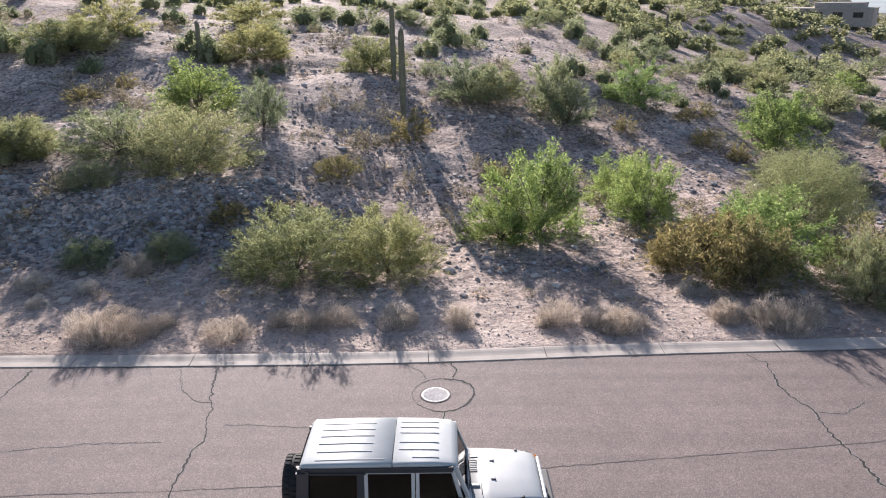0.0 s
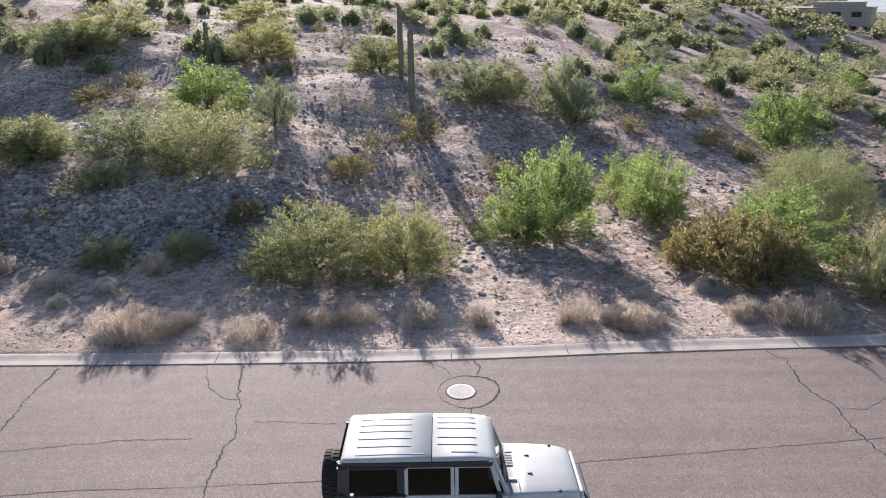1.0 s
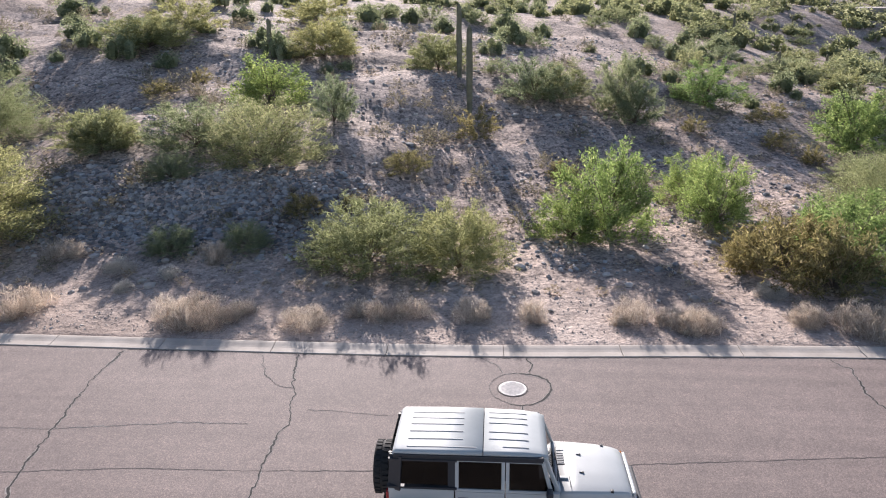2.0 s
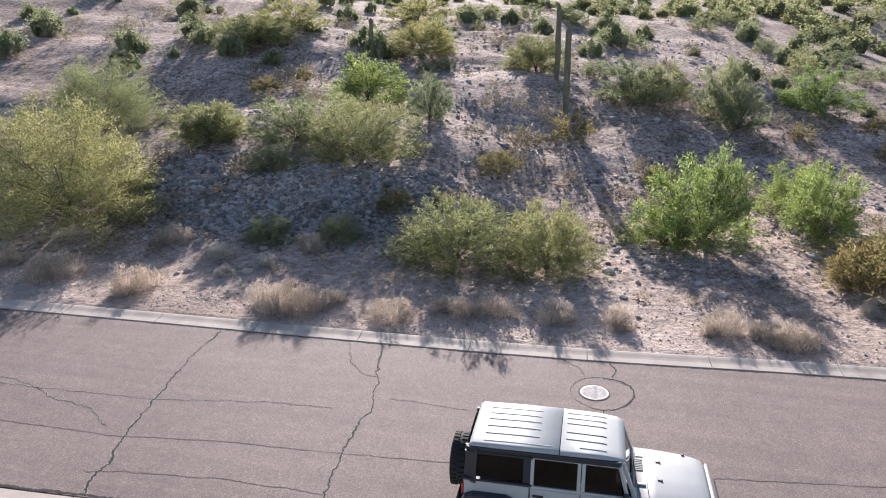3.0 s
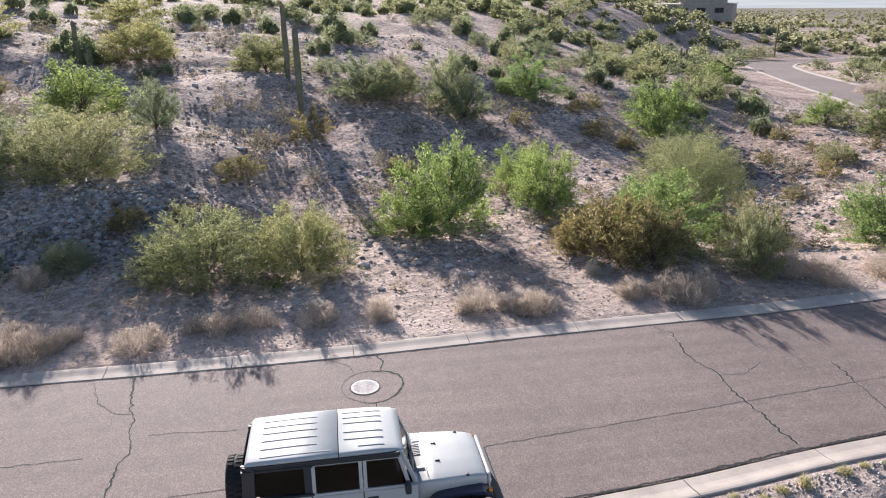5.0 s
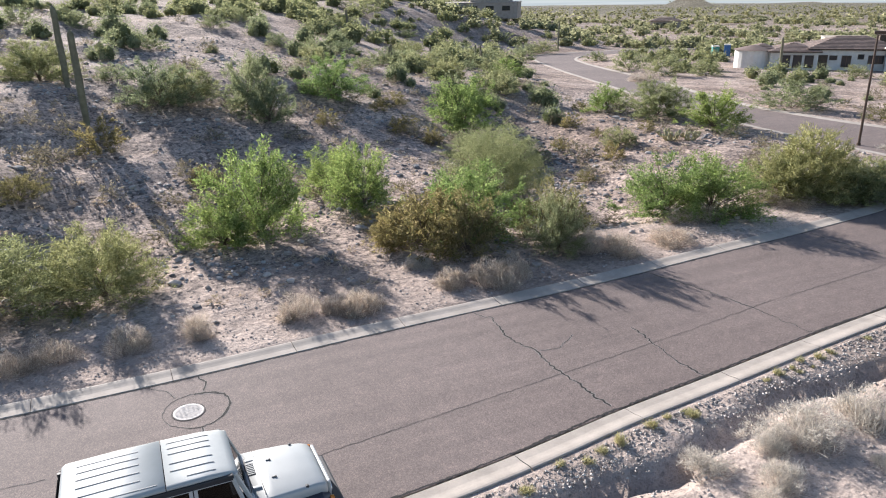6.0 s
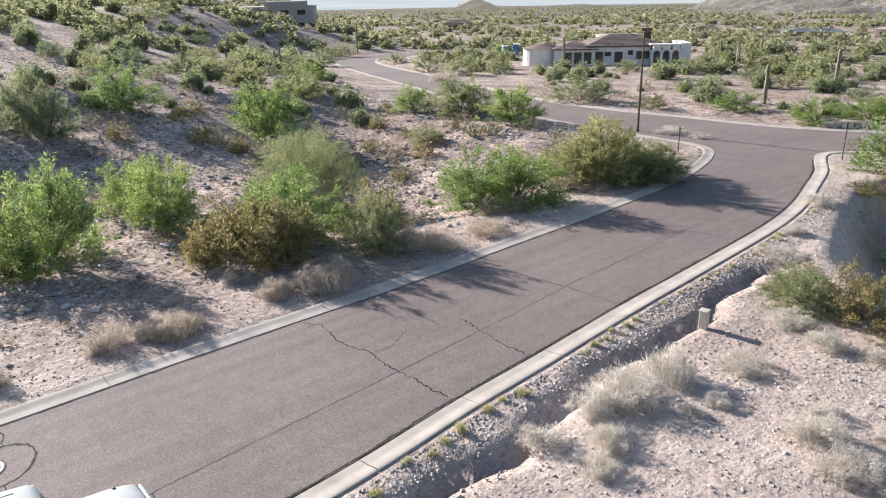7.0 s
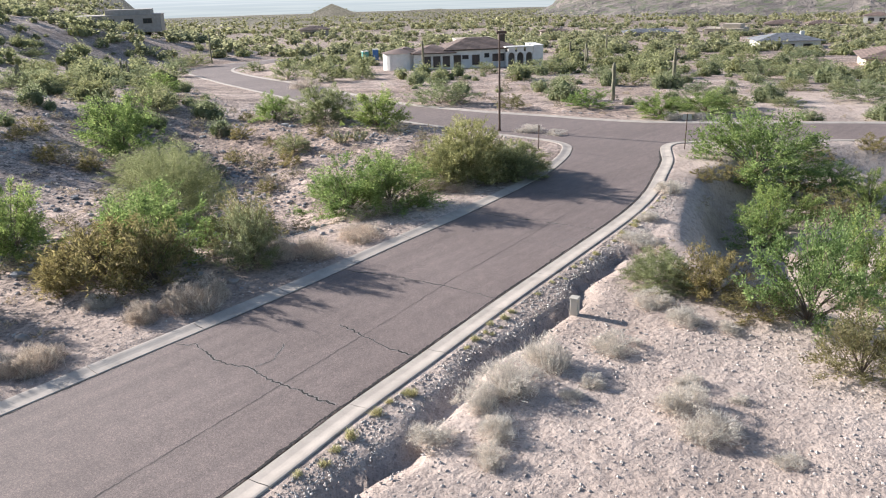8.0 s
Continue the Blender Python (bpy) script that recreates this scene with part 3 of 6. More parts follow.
PALE_PLACES_A = [
    (-12.71, 21.34, 1.18, 0.64), (-10.84, 21.01, 0.9, 0.44), (-11.88, 19.99, 0.81, 0.44), (-19.11, 21.82, 1.36, 0.6), (7.86, 20.79, 1.02, 0.43), (17.84, 8.16, 1.35, 0.51),
    (17.16, 7.0, 1.12, 0.56), (17.43, 5.93, 0.79, 0.29), (14.87, 7.7, 1.38, 0.48), (13.14, 8.67, 1.33, 0.96), (11.69, 8.63, 1.7, 0.79), (10.63, 8.78, 1.14, 0.69),
    (9.95, 7.8, 1.0, 0.56), (9.28, 7.36, 0.84, 0.42), (13.19, 5.2, 1.35, 0.68), (12.69, 4.33, 1.3, 0.6), (14.3, 5.56, 0.8, 0.35), (12.96, 7.25, 0.69, 0.36),
    (12.7, 2.88, 0.68, 0.26), (9.03, 8.68, 1.11, 0.47),
]
PALE_PLACES_B = [
    (7.91, 20.96, 1.04, 0.43), (22.61, 11.0, 1.65, 0.44), (46.32, 20.54, 1.76, 0.67), (47.37, 19.05, 1.56, 0.6), (24.99, 11.75, 0.9, 0.49), (37.6, 25.87, 2.2, 0.67),
    (37.54, 23.96, 1.61, 0.54), (29.13, 12.97, 1.52, 0.65), (14.26, 4.41, 0.51, 0.23), (12.1, 7.33, 0.64, 0.27),
]
PALE_PLACES = PALE_PLACES_A + PALE_PLACES_B
HILL_PLACES_A = [
    (8.27, 75.96, 2.85, 1.77), (11.34, 81.35, 2.96, 1.48), (12.62, 67.49, 1.99, 1.29), (16.07, 68.35, 2.58, 1.49), (22.34, 86.79, 2.85, 1.57), (13.32, 56.96, 2.88, 1.59),
    (18.85, 68.05, 3.37, 1.29), (17.49, 58.09, 2.07, 1.09), (20.79, 62.57, 2.67, 1.49), (22.67, 60.89, 3.96, 1.68), (25.79, 63.19, 2.78, 1.19), (37.7, 89.38, 3.08, 1.39),
    (48.61, 107.45, 4.62, 1.97), (53.62, 107.63, 4.62, 1.96), (72.9, 140.7, 4.9, 1.9), (71.4, 127.8, 5.1, 2.3), (42.09, 83.88, 4.25, 1.78), (-7.62, 71.73, 3.25, 1.63),
    (-3.25, 74.1, 2.76, 1.38), (-0.9, 48.4, 2.0, 1.1),
]
HILL_PLACES_B = [
    (1.97, 58.74, 2.16, 1.08), (-12.29, 71.07, 3.48, 1.33), (-1.69, 102.28, 3.37, 1.49), (-28.4, 51.9, 2.2, 0.9), (30.21, 81.97, 4.43, 1.48), (31.33, 75.38, 3.66, 1.35),
    (58.59, 106.31, 5.73, 2.07), (76.4, 129.8, 6.0, 2.5), (43.3, 117.8, 4.5, 1.6), (33.66, 72.37, 2.48, 1.09),
]
HILL_PLACES = HILL_PLACES_A + HILL_PLACES_B
FIELD_PLACES_A = [
    (80.5, 53.6, 5.6, 1.9), (69.7, 35.3, 3.8, 1.3), (72.0, 20.6, 3.6, 1.2), (97.0, 24.8, 5.3, 1.9), (63.7, 12.6, 4.1, 1.6), (84.1, 27.5, 4.8, 1.8),
    (70.4, 16.0, 2.8, 1.2), (62.8, 25.9, 3.4, 1.2), (54.0, 19.3, 2.8, 1.0), (71.2, 50.5, 3.8, 1.7), (77.8, 60.6, 3.5, 1.6), (64.0, 69.9, 4.1, 2.1),
    (58.9, 71.6, 4.0, 2.3), (60.9, 80.9, 5.2, 2.6), (75.5, 42.5, 3.6, 1.4), (88.8, 40.4, 4.7, 1.6), (103.7, 40.6, 5.3, 1.7), (119.4, 41.4, 5.9, 1.9),
    (126.0, 34.9, 5.9, 1.9), (92.0, 20.6, 4.2, 1.5),
]
FIELD_PLACES_B = [
    (100.6, 52.9, 4.6, 1.6), (104.7, 66.3, 4.1, 1.5), (69.9, 101.3, 4.0, 1.6), (51.7, 22.6, 2.3, 0.8), (57.4, 16.7, 2.3, 0.8), (67.3, 41.9, 2.7, 1.1),
]
FIELD_PLACES = FIELD_PLACES_A + FIELD_PLACES_B
AIRY_PLACES = [
    (19.0, 4.4, 3.1, 3.2), (29.4, 8.8, 2.8, 2.2), (24.8, 4.2, 2.6, 3.5), (31.2, 8.9, 3.1, 2.1), (39.4, 8.8, 2.8, 1.6),
    (35.9, 6.5, 2.2, 1.9),
]
SMALL_PLACES_A = [
    (41.9, 10.4, 2.0, 0.9), (44.3, 8.2, 2.0, 1.1), (34.8, 12.3, 1.8, 1.0), (32.9, 12.7, 1.5, 0.8), (26.7, 41.1, 1.6, 1.0), (24.2, 33.0, 1.5, 1.1),
    (29.5, 36.9, 1.3, 0.7), (23.6, 37.5, 1.2, 1.0), (15.7, 42.8, 1.5, 0.7), (16.2, 39.9, 1.5, 0.8), (16.2, 46.9, 2.2, 0.9), (-18.68, 37.95, 1.76, 0.98),
    (-17.65, 41.25, 1.23, 1.03), (14.71, 45.13, 1.59, 0.8), (10.4, 42.1, 1.5, 1.0), (14.4, 41.2, 1.3, 1.0), (16.0, 39.4, 1.2, 1.1), (30.7, 46.2, 1.4, 0.7),
    (26.6, 37.8, 1.2, 0.6), (21.0, 30.9, 1.3, 0.7),
]
SMALL_PLACES_B = [
    (14.4, 26.3, 1.0, 0.6), (-6.0, 26.14, 0.97, 0.58),
]
SMALL_PLACES = SMALL_PLACES_A + SMALL_PLACES_B
SAG_PLACES_A = [
    (-2.18, 40.19, 4.6), (-3.15, 46.44, 4.4), (-15.2, 46.6, 2.4), (22.09, 64.48, 1.58), (41.45, 87.07, 2.49), (88.1, 51.7, 3.7),
    (117.0, 71.9, 2.9), (53.6, 28.9, 3.0), (69.6, 31.0, 3.7), (78.9, 72.8, 4.3), (105.3, 128.0, 3.1), (90.9, 147.2, 3.6),
    (137.1, 215.0, 4.0), (43.45, 89.68, 2.48), (22.35, 64.68, 1.76), (130.0, 71.8, 4.0), (26.09, 91.86, 2.68), (47.0, 132.2, 3.0),
    (41.55, 85.48, 1.89), (81.4, 131.9, 3.5),
]
SAG_PLACES_B = [
    (35.84, 88.51, 1.39),
]
SAG_PLACES = SAG_PLACES_A + SAG_PLACES_B

# ---------------------------------------------------------------- plants
def unit(v):
    return v / (np.linalg.norm(v, axis=-1, keepdims=True) + 1e-9)


def leaves(rng, at, out, count, long, wide, rise, spread):
    """Small pointed leaves round the given clump centres: verts and faces."""
    i = rng.integers(0, len(at), count)
    pos = at[i] + rng.normal(size=(count, 3)) * spread
    way = unit(out[i] * 0.6 + rng.normal(size=(count, 3)) * 0.55 + np.array([0, 0, rise]))
    side = unit(np.cross(way, rng.normal(size=(count, 3))))
    size = rng.uniform(0.6, 1.4, (count, 1))
    v = np.stack([pos - side * wide * size, pos + side * wide * size, pos + way * long * size], 1)
    v[..., 2] = np.maximum(v[..., 2], 0.01)
    return v.reshape(-1, 3), np.arange(count * 3).reshape(-1, 3)


def twigs(rng, starts, ends, thick, bend, steps=4, sides=4):
    """Tapered, slightly crooked stems from starts to ends: verts and faces."""
    verts, faces = [], []
    for a, b in zip(starts, ends):
        axis = unit(b - a)
        u = unit(np.cross(axis, [0.31, 0.17, 0.93]))
        w = np.cross(axis, u)
        k = rng.normal(size=3) * bend * np.linalg.norm(b - a)
        base = len(verts)
        for s in range(steps + 1):
            f = s / steps
            p = a + (b - a) * f + k * math.sin(f * 3.14) + np.array([0, 0, -0.12 * bend * math.sin(f * 3.14)])
            r = thick * (1 - 0.8 * f)
            for q in range(sides):
                ang = 6.283 * q / sides
                verts.append(p + (u * math.cos(ang) + w * math.sin(ang)) * r)
        for s in range(steps):
            for q in range(sides):
                a0, a1 = base + s * sides + q, base + s * sides + (q + 1) % sides
                faces.append((a0, a1, a1 + sides, a0 + sides))
    return np.array(verts), faces


def crown_points(rng, count, floor, lobes, depth, flat, lumpy=0.3):
    """Clump centres for a crown one metre wide and high: many small rounded boughs, each with its own top and foot, and the way out at each."""
    # boughs on rings from the ground to the top, turned by the golden angle
    k = np.arange(lobes)
    up = ((k + 0.35) / lobes) ** 0.9 * 0.97
    turn = k * 2.39996 + rng.uniform(0, 6.28) + rng.normal(size=lobes) * 0.3
    flatness = np.sqrt(1 - up ** 2)
    d = np.stack([flatness * np.cos(turn), flatness * np.sin(turn), up], 1)
    reach = rng.uniform(1.0 - lumpy, 1.0, (lobes, 1))
    size = rng.uniform(0.14, 0.24, lobes) * (12.0 / lobes) ** 0.25
    home = d * reach * np.array([0.40, 0.40, 0.76 - floor * 0.5]) * (1 - 0.18 * rng.random((lobes, 1)))
    i = rng.integers(0, lobes, count)
    way = unit(rng.normal(size=(count, 3)) + d[i] * 0.9 + np.array([0, 0, 0.25]))
    p = home[i] + way * (size[i] * (1 - depth * rng.random(count) ** 1.8))[:, None] * np.array([1, 1, 1.15])
    p[:, 2] = np.maximum(p[:, 2] + floor * (1 - (p[:, 0] ** 2 + p[:, 1] ** 2) * flat), 0.02 + 0.05 * rng.random(count))
    return p, unit(way + d[i])


def sprays(rng, count, boughs, per, lumpy, reach, rise, spread, long, wide, floor=0.03, wild=1.0, billow=15, gather=0.14):
    """A wild crown one metre wide and high: arching boughs from the foot, feathery twigs along them, leaves along the twigs."""
    k = np.arange(boughs)
    turn = k * 2.39996 + rng.uniform(0, 6.28) + rng.normal(size=boughs) * 0.35
    up = np.clip(((k + 0.4) / boughs) ** 1.1 + rng.normal(size=boughs) * 0.05, 0.02, 1.0)
    phase = rng.uniform(0, 6.28, 3)
    # boughs gather into a few billows with gaps between them
    lobes = max(5, boughs // billow)
    g = np.arange(lobes)
    heart_up = ((g + 0.45) / lobes) * 0.96
    heart_turn = g * 2.39996 + rng.uniform(0, 6.28) + rng.normal(size=lobes) * 0.35
    heart = np.stack([np.sqrt(1 - heart_up ** 2) * np.cos(heart_turn), np.sqrt(1 - heart_up ** 2) * np.sin(heart_turn), heart_up], 1)
    size_of = rng.uniform(0.88, 1.05, lobes)
    way_of = np.stack([np.sqrt(1 - (up * 0.96) ** 2) * np.cos(turn), np.sqrt(1 - (up * 0.96) ** 2) * np.sin(turn), up * 0.96], 1)
    near = np.argmax(way_of @ heart.T, 1)
    close = np.clip((np.max(way_of @ heart.T, 1) - 0.80) / 0.20, 0, 1)
    way_of = unit(way_of * (1 - gather) + heart[near] * gather)
    uneven = 1 + wild * (0.20 * np.sin(2 * turn + phase[0]) + 0.15 * np.sin(3 * turn + phase[1]) + 0.08 * np.sin(5 * turn + phase[2]))
    grow = uneven * rng.uniform(1 - lumpy, 1.0, boughs) * size_of[near] * (0.92 + 0.08 * close)
    tip = way_of * np.array([0.5, 0.5, 0.94]) * grow[:, None]
    tip[:, 2] = floor + way_of[:, 2] * 0.94 * (0.72 + 0.28 * uneven) * rng.uniform(1 - lumpy * 0.8, 1.0, boughs) * size_of[near] * (0.92 + 0.08 * close)
    i = rng.integers(0, boughs, boughs * per)
    f = rng.uniform(0.12, 1.0, len(i)) ** 0.5
    bow = lambda g: np.stack([tip[i, 0] * g ** 1.25, tip[i, 1] * g ** 1.25, tip[i, 2] * g ** 0.78], 1)
    base, way = bow(f), unit(bow(f) - bow(f * 0.85))
    way = unit(way + rng.normal(size=way.shape) * 0.5 + np.array([0, 0, rise]))
    size = reach * rng.uniform(0.5, 1.25, len(i)) * (1.1 - 0.4 * f)
    j = rng.integers(0, len(i), count)
    s = rng.random(count) ** 0.8
    at = base[j] + way[j] * (size[j] * s)[:, None] + rng.normal(size=(count, 3)) * (spread * (0.5 + 0.6 * s))[:, None]
    out = unit(way[j] + rng.normal(size=(count, 3)) * 0.6 + np.array([0, 0, rise * 0.4]))
    side = unit(np.cross(out, rng.normal(size=(count, 3))))
    grown = rng.uniform(0.6, 1.4, (count, 1))
    v = np.stack([at - side * wide * grown, at + side * wide * grown, at + out * long * grown], 1)
    fit = np.array([0.5 / np.percentile(np.hypot(at[:, 0], at[:, 1]), 95)] * 2 + [0.97 / np.percentile(at[:, 2], 99.6)])
    v = v * fit
    v[..., 2] = np.maximum(v[..., 2], 0.01)
    return v.reshape(-1, 3), np.arange(count * 3).reshape(-1, 3), tip * fit, base * fit, (base + way * size[:, None] * 0.9) * fit, i


def bush(name, label, category, leaf, seed, count, boughs, per, long, wide, rise, spread, reach=0.16, lumpy=0.25, thick=0.010, twiggy=90, wild=1.0, billow=15, gather=0.14):
    """A shrub one metre wide and high: crooked stems and a crown of many small leaves."""
    rng = np.random.default_rng(seed)
    count, long, wide = int(count * 0.68), long * 1.12, wide * 1.22
    v, f, tip, base, end, of = sprays(rng, count, boughs, per, lumpy, reach, rise, spread, long, wide, wild=wild, billow=billow, gather=gather)
    home = new(name)
    tagged(home, label, category)
    mesh_object("crown", v.tolist(), f.tolist(), leaf, home)
    stems = rng.choice(boughs, min(boughs, 26 if count > 6200 else 10), replace=False)
    steps = np.linspace(0, 1, 9)
    verts, faces = [], []
    for b in stems:
        # each stem follows its bough's arch from the common foot
        line = np.stack([tip[b, 0] * steps ** 1.25, tip[b, 1] * steps ** 1.25, tip[b, 2] * steps ** 0.78 - 0.004], 1)
        n = len(verts)
        for g, p in enumerate(line):
            r = thick * (1 - 0.75 * g / 8)
            verts += [(p[0] + r * math.cos(2.094 * q), p[1] + r * math.sin(2.094 * q), p[2]) for q in range(3)]
        faces += [(n + g * 3 + q, n + g * 3 + (q + 1) % 3, n + g * 3 + 3 + (q + 1) % 3, n + g * 3 + 3 + q) for g in range(8) for q in range(3)]
    on = np.flatnonzero(np.isin(of, stems))
    pick = rng.choice(on, min(twiggy if count > 6200 else twiggy // 4, len(on)), replace=False)
    tv, tf = twigs(rng, base[pick], end[pick], thick * 0.35, 0.05, 2, 3)
    n = len(verts)
    mesh_object("trunk", verts + tv.tolist(), faces + [tuple(q + n for q in t) for t in tf], BARK, home)
    return home


def tuft(name, label, blade, seed, count, wide, lift, fluff=0):
    """A dry rounded tuft one metre wide and high: fine radiating twigs, and above them soft lumps of tiny twig ends."""
    rng = np.random.default_rng(seed)
    d = unit(rng.normal(size=(count, 3)))
    d[:, 2] = np.abs(d[:, 2]) * 0.9 + lift
    d = unit(d)
    reach = 0.45 + 0.5 * rng.random((count, 1)) ** 0.6
    feet = np.column_stack([rng.normal(size=(6, 2)) * 0.17, np.zeros(6)])
    grown = rng.uniform(0.55, 1.0, 6)
    own = rng.integers(0, 6, count)
    foot, reach = feet[own], reach * grown[own][:, None]
    a = foot + np.column_stack([rng.normal(size=(count, 2)) * 0.05, np.zeros(count)]) + d * reach * 0.45 * rng.random((count, 1))
    a[:, 2] = np.maximum(a[:, 2], -0.02)
    b = foot + d * reach * np.array([0.48, 0.48, 1.0]) + rng.normal(size=(count, 3)) * 0.05
    b[:, 2] = np.maximum(b[:, 2], 0.03)
    mid = (a + b) / 2 + rng.normal(size=(count, 3)) * 0.06
    side = unit(np.cross(b - a, rng.normal(size=(count, 3)))) * wide
    v = np.stack([a - side, a + side, mid + side * 0.8, mid - side * 0.8, b], 1).reshape(-1, 3)
    f = []
    for i in range(count):
        k = i * 5
        f += [(k, k + 1, k + 2, k + 3), (k + 3, k + 2, k + 4)]
    if fluff:
        at, out = crown_points(rng, 260, 0.02, 13, 0.6, 1.0, 0.45)
        w, g = leaves(rng, at, out, fluff, 0.085, wide * 1.1, 0.5, 0.03)
        f = f + [tuple(int(q) + len(v) for q in t) for t in g]
        v = np.concatenate([v, w])
    ob = mesh_object(name, v.tolist(), f, blade)
    return tagged(ob, label, "dry shrub")


def set_at(ob, x, y, w, h, turn, sink=0.03):
    ob.matrix_basis = Matrix.Translation((x, y, ground(x, y) - sink)) @ pose(0, 0, 0, 0, 0, turn) @ Matrix.Diagonal((w, w, h, 1))


def plant_all(make, places, group, seed, fine, coarse, reach=35):
    """Places shrubs: a few fine models nearby and coarse ones far off, each repeated with its own size and turn."""
    rng = random.Random(seed)
    models = {}
    for i, (x, y, w, h) in enumerate(places):
        key = ("huge", 0) if w > 4.9 and math.hypot(x, y) < 48 else ("big", i % 3) if math.hypot(x, y) < (48 if w > 4.6 else 33) else ("near", i % fine) if math.hypot(x, y) < reach else ("far", i % coarse)
        m = Matrix.Translation((x, y, ground(x, y) - 0.04)) @ pose(0, 0, 0, 0, 0, rng.uniform(0, 360)) @ Matrix.Diagonal((w * rng.uniform(0.95, 1.15), w * rng.uniform(0.9, 1.1), h * rng.uniform(0.96, 1.06), 1))
        if key not in models:
            models[key] = make(("far", "near", "big", "huge").index(key[0]), seed * 10 + len(models))
            tagged(models[key], group=group)
            models[key].matrix_basis = m
        else:
            first = models[key]
            kept = first.matrix_basis.copy()
            first.matrix_basis = Matrix()
            copy_thing(first, m)
            first.matrix_basis = kept


def palo(near, seed):
    return bush("palo_verde_bush", "feathery yellow green palo verde bush on gravel", "bush", PALO_LEAF, seed, (8000, 26000, 46000, 110000)[near], (80, 150, 240, 420)[near], 6, (0.050, 0.040, 0.026, 0.014)[near],
                (0.0046, 0.0031, 0.0026, 0.0016)[near], 0.5, 0.016, reach=0.13, lumpy=0.15, thick=0.005, wild=0.55)


def creosote(near, seed):
    return bush("creosote_bush", "rounded dull green creosote bush on stony ground", "bush", CREO_LEAF, seed, (5600, 20000, 36000)[min(near, 2)], (70, 120, 190)[min(near, 2)], 6, (0.048, 0.034, 0.024)[min(near, 2)],
                (0.0058, 0.0033, 0.0026)[min(near, 2)], 0.45, 0.018, reach=0.13, lumpy=0.18, thick=0.006, wild=0.6)


def mesquite(near, seed):
    return bush("mesquite_tree", "small bright green mesquite tree with open crown", "tree", GREEN_LEAF, seed, (9000, 24000, 30000)[min(near, 2)], (40, 72, 90)[min(near, 2)], 7, (0.033, 0.022, 0.020)[min(near, 2)],
                (0.0064, 0.0044, 0.0038)[min(near, 2)], 0.12, 0.018, reach=0.17, lumpy=0.26, thick=0.009, wild=0.7, billow=8, gather=0.3)


def airy(near, seed):
    return bush("mesquite_tree", "airy light green mesquite with many bare stems", "tree", GREEN_LEAF, seed, 21000, 64, 7, 0.018, 0.0040, 0.1, 0.016, reach=0.15, lumpy=0.40, thick=0.010, twiggy=220, wild=0.8, billow=9, gather=0.35)


def olive(near, seed):
    return bush("desert_shrub", "olive brown half dry shrub with bare twigs", "bush", OLIVE_LEAF, seed, 11000 if near else 4200, 80 if near else 40, 6, 0.036 if near else 0.046,
                0.0044 if near else 0.0062, 0.5, 0.02, reach=0.15, lumpy=0.25, thick=0.006, twiggy=220, wild=0.7)


plant_all(palo, PALO_PLACES, "palo verde bushes", 11, 4, 2, 54)
plant_all(creosote, CREO_PLACES, "creosote bushes", 12, 4, 2, 50)
plant_all(mesquite, GREEN_PLACES, "mesquite trees", 13, 5, 2, 56)
plant_all(creosote, HILL_PLACES, "bushes on the slope", 15, 2, 4)
plant_all(creosote, FIELD_PLACES, "bushes beyond the side street", 16, 2, 4)
plant_all(olive, SMALL_PLACES, "small brown shrubs", 17, 2, 2)
plant_all(airy, AIRY_PLACES, "mesquite trees by the wash", 18, 3, 2)
plant_all(olive, OLIVE_PLACES, "olive shrubs", 14, 3, 1)


def tufts_at(places, name, label, blade, group, seed, count, wide, lift, fluff):
    rng = random.Random(seed)
    first = [tuft(name, label, blade, seed * 7 + i, count, wide, lift, fluff) for i in range(3)]
    for i, (x, y, w, h) in enumerate(places):
        turn = rng.uniform(0, 360)
        if i < 3:
            set_at(first[i], x, y, w, h, turn)
            tagged(first[i], group=group)
        else:
            ob = first[i % 3].copy()
            scene.collection.objects.link(ob)
            set_at(ob, x, y, w, h, turn)


tufts_at(DRY_PLACES, "dry_shrub", "dry tan twiggy shrub on gravel beside the kerb", DRY_BLADE, "dry tan shrubs", 21, 1000, 0.0036, 0.16, 2300)
tufts_at(PALE_PLACES, "brittlebush", "pale grey dry brittlebush on open gravel", PALE_BLADE, "pale dry brittlebushes", 22, 1000, 0.0040, 0.16, 3000)


